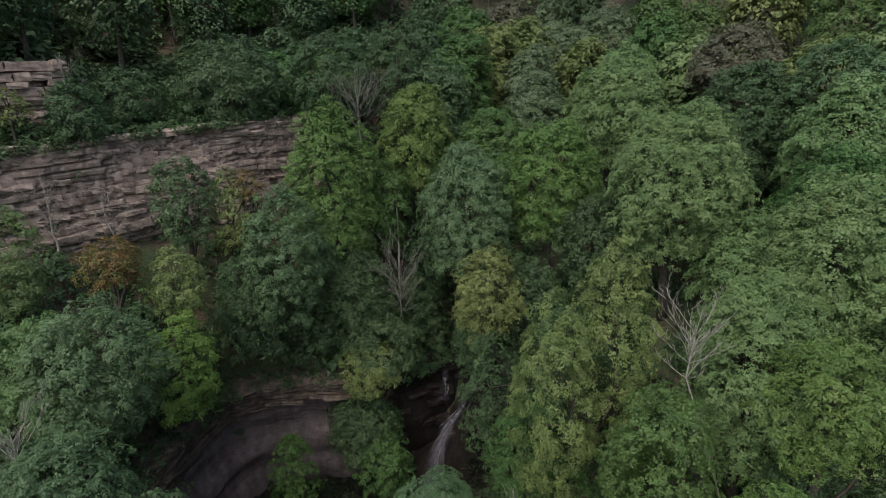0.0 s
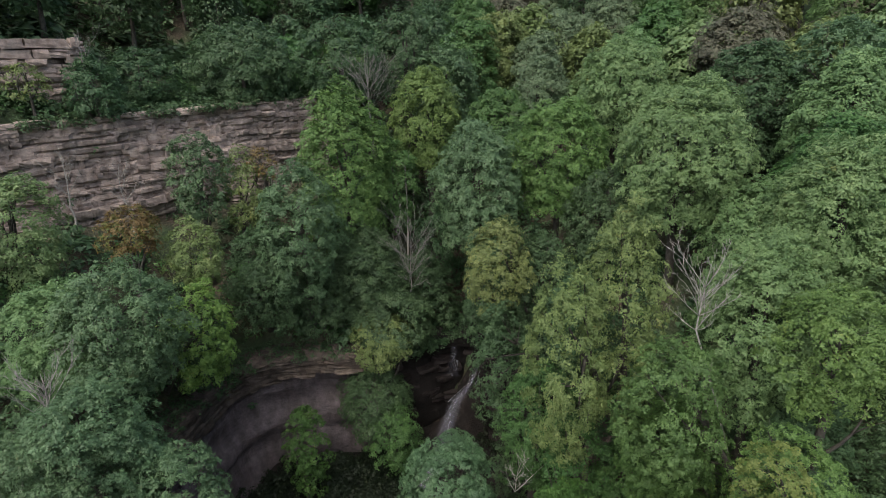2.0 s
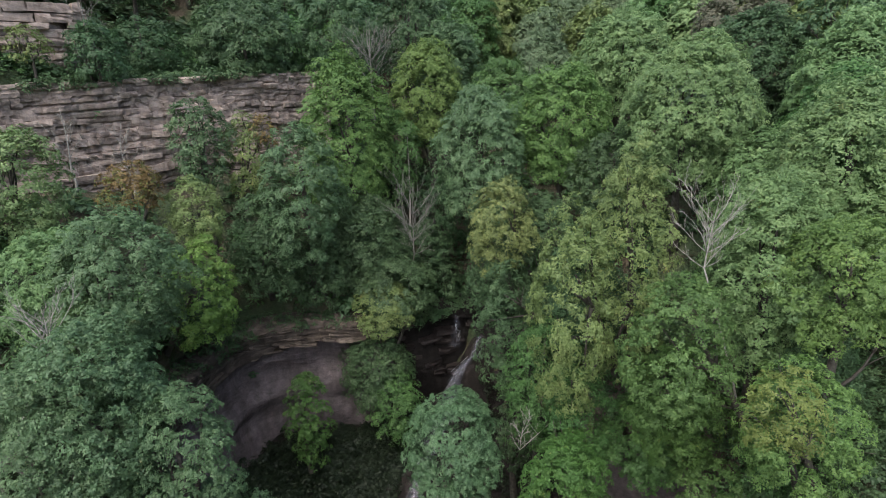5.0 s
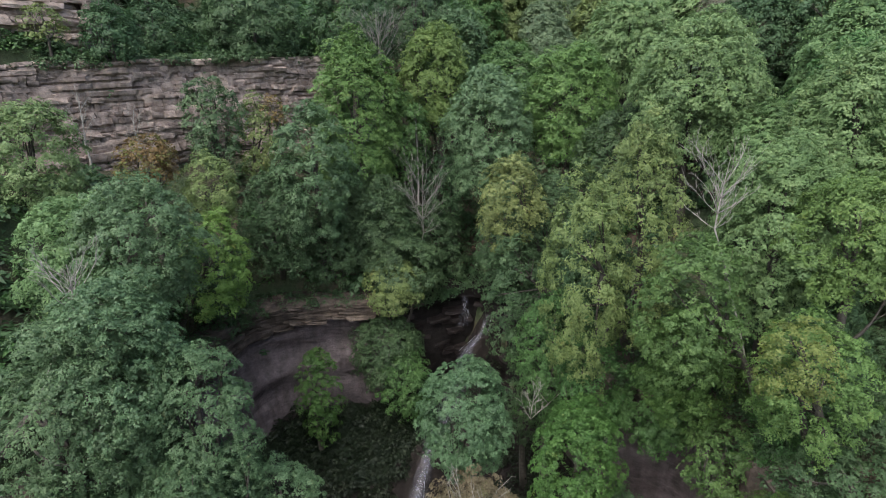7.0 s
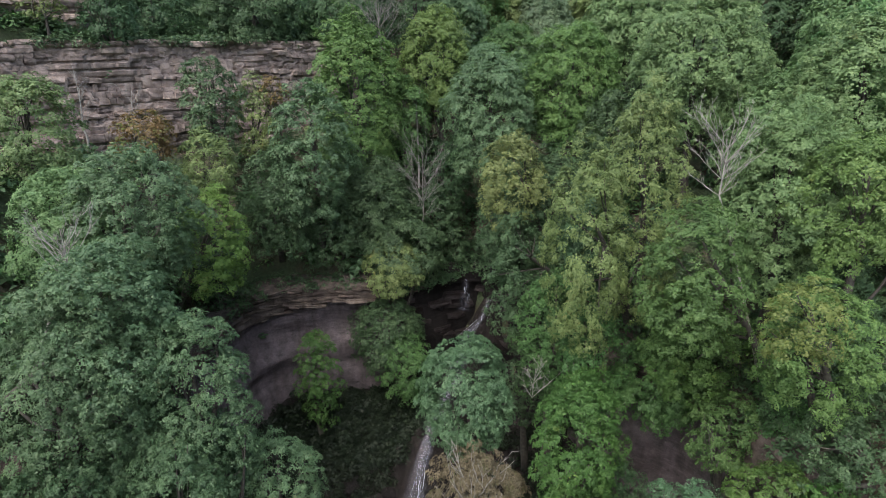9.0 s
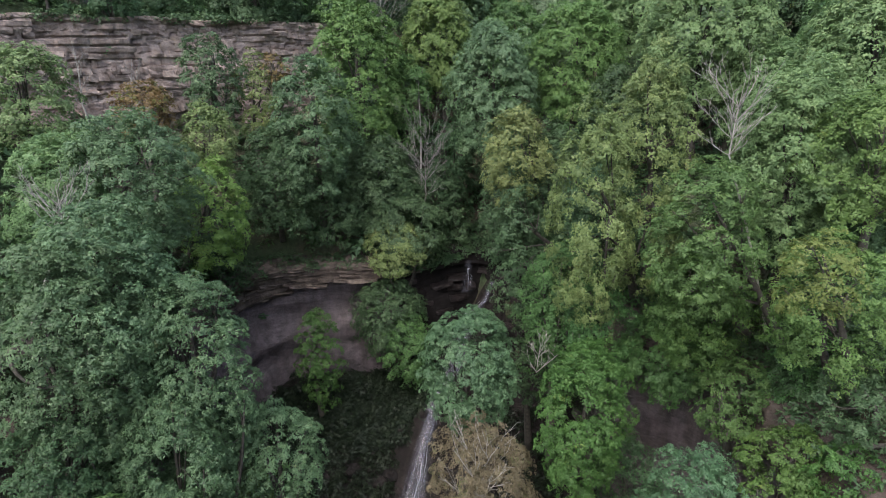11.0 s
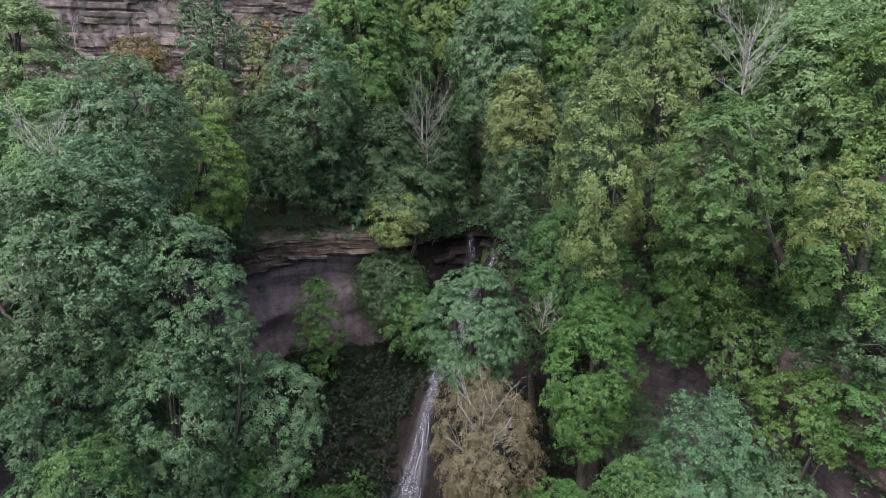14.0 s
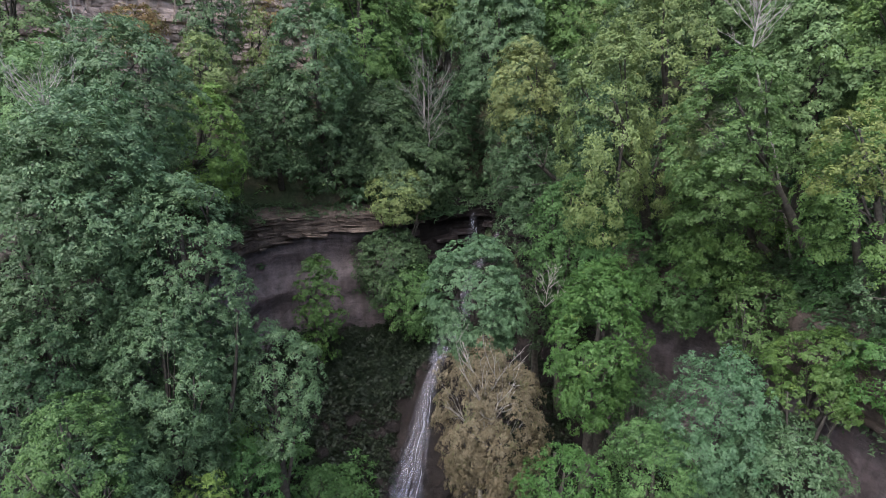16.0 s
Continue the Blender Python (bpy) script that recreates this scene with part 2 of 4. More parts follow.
def rim_distance(x, y):
    """Metres outside (+) or inside (-) the rim."""
    x, y = np.atleast_1d(np.asarray(x, float)), np.atleast_1d(np.asarray(y, float))
    best, inside = np.full(x.shape, 1e9), np.zeros(x.shape, bool)
    n = len(RIM)
    for i in range(n):
        (ax, ay), (bx, by) = RIM[i], RIM[(i + 1) % n]
        dx, dy = bx - ax, by - ay
        if i < n - 1:
            k = np.clip(((x - ax) * dx + (y - ay) * dy) / (dx * dx + dy * dy), 0, 1)
            best = np.minimum(best, np.hypot(x - ax - k * dx, y - ay - k * dy))
        if dy:
            inside ^= ((ay > y) != (by > y)) & (x < ax + (y - ay) / dy * dx)
    return np.where(inside, -best, best)


def smooth(a, b, v):
    k = np.clip((v - a) / (b - a), 0, 1)
    return k * k * (3 - 2 * k)


CREST = Vector((-31.2, 48.2))           # a point at the foot of the upper cliff, which runs at 45 degrees


def cliff_axes(x, y):
    """Metres along the upper cliff and metres behind its face."""
    return (x - CREST.x) * 0.7071 + (y - CREST.y) * 0.7071, -(x - CREST.x) * 0.7071 + (y - CREST.y) * 0.7071


def wavy(x, y, s):
    return np.sin(x * s + 1.3) * np.cos(y * s * 1.17 + 0.4) + 0.5 * np.sin(x * s * 2.3 + y * s * 1.9)


def land(x, y):
    x, y = np.atleast_1d(np.asarray(x, float)), np.atleast_1d(np.asarray(y, float))
    d = rim_distance(x, y)
    west = smooth(2, -10, x)
    o = np.maximum(d, 0)
    up_west = 1.1 * np.minimum(o, 11) + 0.35 * np.clip(o - 11, 0, 22) + 0.75 * np.clip(o - 33, 0, 60) + 0.1 * np.maximum(o - 93, 0)
    up_east = 0.8 * np.minimum(o, 14) + 0.45 * np.clip(o - 14, 0, 16) + 0.8 * np.clip(o - 30, 0, 60) + 0.1 * np.maximum(o - 90, 0)
    along, behind = cliff_axes(x, y)
    step = 8.5 * smooth(1.6, 2.6, behind) * smooth(26, 19, along) * smooth(-60, -30, along)
    ledge = 3.5 * smooth(5.6, 6.4, behind) * smooth(4, 0, along) * smooth(-40, -25, along)
    outer = RIM_Z + up_east * (1 - west) + up_west * west + step + ledge
    sx = np.interp(y, [46, 50, 58, 75, 120], [0.8, -0.5, -2.5, -3.5, -5])
    outer -= np.interp(o, [0, 4, 10, 40], [0.8, 3.0, 6.0, 5.0]) * np.exp(-((x - sx) / 3.2) ** 2) * smooth(44, 49, y)
    i = np.maximum(-d, 0)
    floor = np.interp(y, [-40, 20, 31, 37, 42, 47], [-18.5, -17.8, -17.2, -15.6, -14.2, -13.0])
    talus = np.where(x < -8, 0.8 - 0.45 * smooth(30, 42, y), 0.42) * np.clip(9 - i, 0, 9)
    bed_x = np.interp(y, [29, 32.4, 34.8, 37.2, 39.2, 41.8, 44.2, 45.6, 47, 48], [-6, -5.4, -4.8, -4.2, -3.3, -2.2, -1.1, 0.3, 1.7, 2.5])
    bed_z = np.interp(y, [-40, 20, 30, 32.4, 34.8, 37.2, 39.2, 41.8, 44.2, 44.8, 45.6, 47, 48], [-19, -18.4, -17.8, -17.2, -15.6, -13.2, -11.2, -9.8, -9.2, -6.8, -4.9, -4.0, -2.2])
    inner = np.minimum(floor + talus, -1.5)
    w = np.exp(-((x - bed_x) / 2.4) ** 2)
    inner = inner * (1 - w) + bed_z * w
    k = smooth(0.5, 1.5, d)
    return inner * (1 - k) + outer * k + 0.35 * wavy(x, y, 0.33) + 0.12 * wavy(x, y, 1.1)


def height(x, y):
    return float(land(x, y)[0])


def mesh_from(name, verts, faces, mat, smooth_faces=False):
    me = bpy.data.meshes.new(name)
    me.from_pydata([tuple(v) for v in verts], [], faces)
    me.materials.append(mat)
    if smooth_faces:
        me.polygons.foreach_set("use_smooth", [True] * len(me.polygons))
    me.update()
    return me


def fast_mesh(name, verts, size, mat):
    """A mesh of loose faces, each of `size` corners in a row of verts."""
    me = bpy.data.meshes.new(name)
    nv = len(verts)
    nf = nv // size
    me.vertices.add(nv)
    me.vertices.foreach_set("co", verts.astype(np.float32).ravel())
    me.loops.add(nv)
    me.loops.foreach_set("vertex_index", np.arange(nv, dtype=np.int32))
    me.polygons.add(nf)
    me.polygons.foreach_set("loop_start", np.arange(0, nv, size, dtype=np.int32))
    me.polygons.foreach_set("loop_total", np.full(nf, size, dtype=np.int32))
    me.materials.append(mat)
    me.update()
    return me


def grid_faces(nu, nv):
    return [(i * nv + j, (i + 1) * nv + j, (i + 1) * nv + j + 1, i * nv + j + 1) for i in range(nu - 1) for j in range(nv - 1)]


def part(name, me, parent, label=""):
    ob = new(name, me)
    ob.parent = parent
    return tagged(ob, label) if label else ob


def axis(fine, coarse, lo, hi, far):
    """Close steps between lo and hi, wide ones out to far."""
    a = list(np.arange(lo, hi + fine / 2, fine))
    out, step = [], coarse
    v = hi
    while v < far:
        v += step
        out.append(v)
        step *= 1.5
    low, step, v = [], coarse, lo
    while v > -far:
        v -= step
        low.append(v)
        step *= 1.5
    return np.array(low[::-1] + a + out)


gx, gy = axis(0.9, 2.0, -60, 60, 900), axis(0.9, 2.0, -12, 100, 900)
GX, GY = np.meshgrid(gx, gy, indexing="ij")
GZ = land(GX.ravel(), GY.ravel())
ground = new("ground", mesh_from("ground", np.stack([GX.ravel(), GY.ravel(), GZ], 1), grid_faces(len(gx), len(gy)), GROUND, True))
# All ground inside the rim takes the bed rock with shade in its colour.
ground.data.materials.append(SHADED_BED)
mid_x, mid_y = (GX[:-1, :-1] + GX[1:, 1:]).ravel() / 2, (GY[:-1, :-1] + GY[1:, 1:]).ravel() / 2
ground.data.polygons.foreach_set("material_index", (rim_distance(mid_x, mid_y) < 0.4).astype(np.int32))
tagged(ground, "steep gorge ground of dark leaf litter and moss", "ground", kind="structure")

# ---- rock faces ----
def rim_frame(step=0.5, y_from=2.0):
    """Points along the rim at even steps, with the outward normal."""
    seg = np.hypot(*np.diff(RIM, axis=0).T)
    s = np.concatenate([[0], np.cumsum(seg)])
    t = np.arange(0, s[-1], step)
    p = np.stack([np.interp(t, s, RIM[:, 0]), np.interp(t, s, RIM[:, 1])], 1)
    g = np.gradient(p, axis=0)
    g /= np.linalg.norm(g, axis=1)[:, None]
    nrm = np.stack([-g[:, 1], g[:, 0]], 1)
    keep = p[:, 1] > y_from
    return p[keep], nrm[keep]


def brow_height(x, y):
    """Where the bedded brow ends and the smooth overhung wall begins; the beds thin out towards the fall."""
    if x < 2 and y > 30:
        return float(np.interp(x, [-21.5, -19, -16, -12, -6], [-2.1, -1.7, -0.9, -0.35, -0.2])) + 0.12 * noise.noise(Vector((x * 0.3, y * 0.3, 8.2)))
    return -1.7 + 0.7 * noise.noise(Vector((x * 0.16, y * 0.16, 8.2)))


rp, rn = rim_frame(0.45)
rim_frame_points = (rp, rn)
rows_z = np.concatenate([np.arange(-19, -9, 0.5), np.arange(-9, -3, 0.28), np.arange(-3, 1.3, 0.16)])
V = []
for (px, py), (ox, oy) in zip(rp, rn):
    for z in rows_z:
        q = Vector((px * 0.35, py * 0.35, z * 0.9))
        off = 0.8 * noise.noise(q * 0.45) + (0.30 if z > -0.5 else 0.13) * noise.noise(q * 1.5) + 0.09 * noise.noise(q * 5) + 0.06 * noise.noise(Vector((px, py, z * 2.2)) * 2.1)
        layer = math.floor((z + 0.5 * noise.noise(Vector((px * 0.1, py * 0.1, 3.1)))) / 0.38)
        brow = brow_height(px, py)
        if z > brow:
            off += -0.35 + 0.30 * noise.noise(Vector((layer * 7.3, px * 0.45, py * 0.45)))
        else:
            off += 0.55 - 0.5 * smooth(brow - 2.0, brow - 5.0, z) - 1.1 * smooth(-8, -17, z)
        V.append((px + ox * off, py + oy * off, z + 0.12 * noise.noise(q)))
    V.append((px + ox * 2.6, py + oy * 2.6, rows_z[-1] + 0.9))
gorge_wall = new("gorge_wall", mesh_from("gorge_wall", V, grid_faces(len(rp), len(rows_z) + 1), SHALE, True))
gorge_wall.data.materials.append(SHADED_BED)
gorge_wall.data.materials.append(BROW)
# Faces round the fall: wet rock, near-black with shade included; the brow apart.
wet_shade_faces = []
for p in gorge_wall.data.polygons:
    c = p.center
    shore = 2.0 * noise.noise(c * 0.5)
    wet_shade_faces.append(1 if -6.5 - shore < c.x < 9 + shore and c.y > 30 else 2 if c.z > brow_height(c.x, c.y) - 0.1 else 0)
gorge_wall.data.polygons.foreach_set("material_index", wet_shade_faces)
tagged(gorge_wall, "dark damp shale wall of the gorge under a bedded rim", "rock wall", kind="structure")


def slab_mesh(name, mat, seed):
    """A rough block, one metre each way about its middle: chipped corners and a crooked face."""
    rng = random.Random(seed)
    bm = bmesh.new()
    bmesh.ops.create_cube(bm, size=1.0)
    for v in bm.verts:
        v.co += Vector((rng.uniform(-1, 1) * 0.07, rng.uniform(-1, 1) * 0.07, rng.uniform(-1, 1) * 0.11))
    bmesh.ops.subdivide_edges(bm, edges=bm.edges[:], cuts=1, use_grid_fill=True)
    for v in bm.verts:
        v.co *= 1.0 - 0.05 * (v.co.length > 0.8)
        v.co += Vector((rng.uniform(-1, 1) * 0.045, rng.uniform(-1, 1) * 0.05, rng.uniform(-1, 1) * 0.06))
    me = bpy.data.meshes.new(name)
    bm.to_mesh(me)
    bm.free()
    me.materials.append(mat)
    return me


SLABS = [slab_mesh("rock_block", SANDSTONE, k) for k in range(9)]
WET_SLABS = [slab_mesh("wet_ledge", WET, 60 + k) for k in range(5)]
DARK_SLABS = [slab_mesh("shale_block", BROW, 40 + k) for k in range(7)]


def wall_course_blocks(parent, rng, along0, along1, z0, z1, face, thick, long):
    """Courses of level-bedded slabs on the 45 degree cliff line, `face` metres behind its foot; thin beds, thick beds, and beds that split.
    Those low down behind the trees and at the far ends are joined into one part."""
    z, rest_v, rest_f = z0, [], []
    while z < z1:
        t = rng.choice((rng.uniform(thick[0] * 0.6, thick[0]), rng.uniform(*thick), rng.uniform(*thick)))
        shift = rng.choice((0.0, 0.04, 0.08, 0.0, -0.36, 0.2)) + rng.uniform(-0.04, 0.04)
        a = along0 + rng.uniform(-1.5, 0)
        while a < along1:
            w = min(rng.uniform(*long) * (0.55 + 0.6 * t) * rng.choice((0.45, 0.65, 0.9, 1.2)), along1 - a + 0.1)
            jut = shift + rng.uniform(-0.06, 0.06) + 0.9 * noise.noise(Vector((a * 0.13, z * 0.2, 1.7)))
            beds = [(0, t)] if rng.random() < 0.8 or t < 0.6 else [(0, t * 0.55), (t * 0.55, t * 0.45)]
            for low, high in beds:
                if rng.random() < 0.05:
                    continue
                j = jut + rng.uniform(-0.05, 0.05)
                mid, b = a + w / 2, face + 0.78 + j
                dip = 0.045 * (mid - 2) + 0.55 * noise.noise(Vector((mid * 0.17, z * 0.15, 4.4)))
                block = rng.choice(SLABS)
                place = pose(CREST.x + (mid - b) * 0.7071, CREST.y + (mid + b) * 0.7071, z + low + high / 2 + dip, rng.uniform(-2, 2), rng.uniform(-2, 2), 45 + rng.uniform(-3, 3)) @ Matrix.Diagonal((w * 1.0, 1.5, high * rng.uniform(0.86, 1.08), 1))
                if -6 < mid < 18.5 and z > 17.0:
                    part("rock_block", block, parent).matrix_basis = place
                else:
                    o = len(rest_v)
                    rest_v += [place @ v.co for v in block.vertices]
                    rest_f += [tuple(i + o for i in p.vertices) for p in block.polygons]
            a += w
        z += t
    if rest_v:
        tagged(part("rock_blocks", mesh_from("rock_blocks", rest_v, rest_f, SANDSTONE), parent), kind="stuff")


def backing(name, along0, along1, z0, z1, face, label):
    """The living rock: a craggy, level-bedded face in which the loose-jointed blocks sit."""
    nu, nv = int((along1 - along0) / 0.3), int((z1 - z0) / 0.17)
    v = []
    for i in range(nu + 1):
        for j in range(nv + 1):
            a, z = along0 + (along1 - along0) * i / nu, z0 + (z1 - z0) * j / nv
            f = z / 0.62 + 0.8 * noise.noise(Vector((a * 0.12, z * 0.1, 5.0)))
            bed = math.floor(f)
            g = a / 1.5 + 0.9 * noise.noise(Vector((bed * 3.3, a * 0.3, 2.0))) + bed * 0.37
            joint = math.floor(g)
            b = face - 0.02 + 0.9 * noise.noise(Vector((a * 0.13, z * 0.2, 1.7))) + 0.5 * noise.noise(Vector((a * 0.35, z * 0.35, 6.6)))
            b += 0.34 * noise.noise(Vector((bed * 5.7, joint * 3.1, 0.5))) + 0.08 * noise.noise(Vector((a * 1.9, z * 2.4, 9)))
            b += 0.24 * (f - bed < 0.2) + 0.14 * (g - joint < 0.16) + 3.5 * smooth(along1 - 3.5, along1, a)
            if j == nv:
                b += 1.4
            v.append((CREST.x + (a - b) * 0.7071, CREST.y + (a + b) * 0.7071, z + 0.045 * (a - 2)))
    ob = new(name, mesh_from(name, v, grid_faces(nu + 1, nv + 1), SANDSTONE))
    return tagged(ob, label, "cliff", kind="structure")


rng = random.Random(11)
upper_cliff = backing("upper_cliff", -18, 26, 11.0, 23.5, 0.0, "pinkish grey level-bedded sandstone cliff with cracks")
wall_course_blocks(upper_cliff, rng, -10.5, 21.5, 14.0, 23.2, 0.0, (0.46, 0.98), (0.8, 1.8))
ledge_cliff = backing("ledge_cliff", -18, 1.5, 21.5, 30.2, 4.9, "grey sandstone ledge above a dark overhang")
wall_course_blocks(ledge_cliff, rng, -15, -0.6, 26.2, 28.4, 5.0, (0.6, 0.9), (1.4, 2.6))
wall_course_blocks(ledge_cliff, rng, -15, 0.2, 28.4, 30.0, 4.5, (0.6, 1.0), (1.8, 3.2))


z0 = -6.5
while z0 < -0.9:                        # dark wet ledges round the head of the fall
    t, k = rng.uniform(0.3, 0.7), rng.randint(0, 3)
    while k < len(rp) - 8:
        n = rng.randint(2, 5)
        (px, py), (ox, oy) = rp[k + n // 2], rn[k + n // 2]
        if -6.5 < px < 7 and py > 39 and abs(px - 1.0) > 0.6 and rng.random() < 0.4:
            out = 0.05 + rng.uniform(-0.4, 0.3)
            ob = part("rock_ledge", rng.choice(WET_SLABS), gorge_wall)
            ob.matrix_basis = pose(px + ox * (out + 0.6), py + oy * (out + 0.6), z0 + t / 2, rng.uniform(-5, 5), rng.uniform(-5, 5), math.degrees(math.atan2(oy, ox)) - 90 + rng.uniform(-12, 12)) @ Matrix.Diagonal((n * 0.46, 1.7, t, 1))
        k += n
    z0 += t * 0.95
z0 = -2.0
while z0 < 0.9:
    t, k = rng.uniform(0.14, 0.34), rng.randint(0, 3)
    jut = rng.choice((-0.12, 0.0, 0.0, 0.1))
    while k < len(rp) - 8:
        n = rng.randint(2, 6)
        (px, py), (ox, oy) = rp[k + n // 2], rn[k + n // 2]
        if px < 2 and py > 30 and not (py > 44 and px > -4.5) and z0 > brow_height(px, py) - 0.1 and rng.random() < 0.6:
            out = -0.28 + jut + rng.uniform(-0.12, 0.12) + 0.8 * noise.noise(Vector((px * 0.158, py * 0.158, z0 * 0.4)))
            ob = part("rock_slab", rng.choice(DARK_SLABS), gorge_wall)
            ob.matrix_basis = pose(px + ox * (out + 0.6), py + oy * (out + 0.6), z0 + t / 2, rng.uniform(-3, 3), rng.uniform(-3, 3), math.degrees(math.atan2(oy, ox)) - 90 + rng.uniform(-5, 5)) @ Matrix.Diagonal((n * 0.46, 1.5, t, 1))
        k += n
    z0 += t * 0.9


# ---- trees ----
def tube(path, radii, sides=6):
    """Rings of points along a path, closed to a taper. Returns verts and faces."""
    verts, faces = [], []
    for i, (p, r) in enumerate(zip(path, radii)):
        t = (path[min(i + 1, len(path) - 1)] - path[max(i - 1, 0)]).normalized()
        u = t.orthogonal().normalized()
        w = t.cross(u)
        for k in range(sides):
            a = 2 * math.pi * k / sides
            verts.append(p + r * (math.cos(a) * u + math.sin(a) * w))
    for i in range(len(path) - 1):
        for k in range(sides):
            a, b = i * sides + k, i * sides + (k + 1) % sides
            faces.append((a, b, b + sides, a + sides))
    faces.append(tuple(range((len(path) - 1) * sides, len(path) * sides)))
    faces.append(tuple(range(sides))[::-1])
    return verts, faces


def tubes_mesh(name, tubes, mat):
    V, F = [], []
    for v, f in tubes:
        o = len(V)
        V += v
        F += [tuple(i + o for i in q) for q in f]
    return mesh_from(name, V, F, mat, True)


def bent(a, b, rng, wander, n=6, sag=0.0):
    out = []
    side = Vector((rng.gauss(0, 1), rng.gauss(0, 1), rng.gauss(0, 0.4))) * wander
    for i in range(n + 1):
        k = i / n
        out.append(a.lerp(b, k) + side * math.sin(math.pi * k) + Vector((0, 0, sag * math.sin(math.pi * k))))
    return out


def leaf_cloud(rs, pads, leaf, density, droop, hang):
    """Leaves on many boughs, gathered in sprays: small drooping umbrellas that shade what lies under them.
    pads: rows of centre (3), outward (3), radius, flatness, fullness. Returns corner rows."""
    out = []
    up = 0.80 * (1 - 0.75 * hang)
    for cx, cy, cz, ox, oy, oz, r, flat, full in pads:
        area = 2 * math.pi * r * r * (0.55 + 0.45 * flat)
        n = max(10, int(density * full * area / (0.17 * leaf * leaf)))
        m = int(np.clip(n / 17, 5, 90))
        d = rs.normal(size=(m, 3))
        d[:, 2] = np.abs(d[:, 2]) * 1.1 - 0.25
        d /= np.linalg.norm(d, axis=1)[:, None]
        depth = 1.06 - 0.36 * rs.random(m) ** 1.5
        c = d * depth[:, None] * r
        c[:, 2] *= flat
        c[:, 2] -= droop * r * (c[:, 0] ** 2 + c[:, 1] ** 2) / (r * r) + 0.30 * (c[:, 0] * ox + c[:, 1] * oy)
        c += (cx, cy, cz)
        sn = d * 0.45 + np.array([ox, oy, oz]) * 0.55 + np.array([0, 0, up * 0.7]) + rs.normal(size=(m, 3)) * 0.22
        sn /= np.linalg.norm(sn, axis=1)[:, None]
        t1 = np.cross(sn, rs.normal(size=(m, 3)))
        t1 /= np.linalg.norm(t1, axis=1)[:, None] + 1e-9
        t2 = np.cross(sn, t1)
        size = math.sqrt(area * 0.95 / (m * math.pi)) * (0.65 + 0.75 * rs.random(m))
        k = rs.choice(m, n, p=size ** 2 / np.sum(size ** 2))
        a, q = rs.random(n) * 6.283, np.sqrt(rs.random(n))
        q *= 1 + 0.22 * np.sin(5 * a + k)
        way = t1[k] * np.cos(a)[:, None] + t2[k] * np.sin(a)[:, None]
        p = c[k] + (way * q[:, None] - sn[k] * (0.42 * q * q + 0.13 * rs.normal(size=n))[:, None]) * size[k][:, None]
        p[:, 2] -= hang * 0.8 * size[k] * rs.random(n)
        nrm = sn[k] + way * (0.45 * q)[:, None] + rs.normal(size=(n, 3)) * 0.31
        nrm /= np.linalg.norm(nrm, axis=1)[:, None]
        ax = way * 0.7 + np.array([0, 0, -hang]) + rs.normal(size=(n, 3)) * 0.45
        ax -= nrm * np.sum(ax * nrm, 1)[:, None]
        ax /= np.linalg.norm(ax, axis=1)[:, None] + 1e-9
        bx = np.cross(nrm, ax)
        ln = leaf * (0.65 + 0.7 * rs.random(n))[:, None]
        wd = ln * (0.30 + 0.14 * rs.random(n))[:, None]
        sk = rs.normal(size=(n, 1)) * 0.7
        out.append(np.stack([p - ax * ln * 0.45 + bx * wd, p + ax * ln * 0.55 + bx * wd * sk, p - ax * ln * 0.45 - bx * wd], 1))
    return np.concatenate(out).reshape(-1, 3)


STYLE = {  # boughs per square metre of crown, bough size, flatness, droop, hang
    "broad": (0.66, 0.21, 0.80, 0.15, 0.25),
    "layered": (0.72, 0.19, 0.38, 0.24, 0.15),
    "weeping": (0.80, 0.155, 1.10, 0.10, 0.9),
    "feathery": (0.72, 0.17, 0.55, 0.35, 0.5),
}


def crown_pads(rs, rad, tall, style, open_way):
    """The boughs of a crown. Those away from the open gorge, against the slope, carry fewer leaves."""
    many, size, flat, droop, hang = STYLE[style]
    area = 4 * math.pi * ((rad * rad) ** 1.6 / 3 + 2 * (rad * tall / 2) ** 1.6 / 3) ** (1 / 1.6)
    n = int(np.clip(many * area, 18, 190))
    pads = []
    ph = rs.random(4) * 6.28
    for i in range(n):
        z = 1 - 1.75 * (i + rs.random()) / n            # from the top to a little under the middle
        a = i * 2.39996 + rs.normal() * 0.35
        ring = math.sqrt(max(0.0, 1 - z * z)) if z > 0 else 1 + 0.5 * z
        lump = 1 + 0.10 * math.sin(2 * a + ph[0]) + 0.08 * math.sin(3 * a + ph[1] + 2 * z) + 0.05 * rs.normal()
        inner = 0.66 + 0.16 * rs.random() ** 0.6
        ox, oy = math.cos(a), math.sin(a)
        r = rad ** 0.8 * 1.32 * size * (0.7 + 0.75 * rs.random())
        pads.append((ox * ring * rad * lump * inner, oy * ring * rad * lump * inner, tall / 2 * z * (0.97 + 0.06 * rs.normal()) * (0.5 + 0.5 * lump) - 0.25 * r,
                     ox * ring, oy * ring, z, r, flat * (0.85 + 0.3 * rs.random()), 0.10 + 0.90 * smooth(-0.5, 0.05, 0.5 * z + ring * (ox * open_way[0] + oy * open_way[1]))))
    for i in range(9):                                  # the heart of the crown
        a, k = i * 2.4 + rs.random(), 0.25 + 0.3 * rs.random()
        pads.append((math.cos(a) * k * rad, math.sin(a) * k * rad, tall / 2 * (-0.55 + 1.15 * i / 8), math.cos(a), math.sin(a), 0.3, rad ** 0.8 * 1.6 * size, flat, 0.3))
    return pads, droop, hang


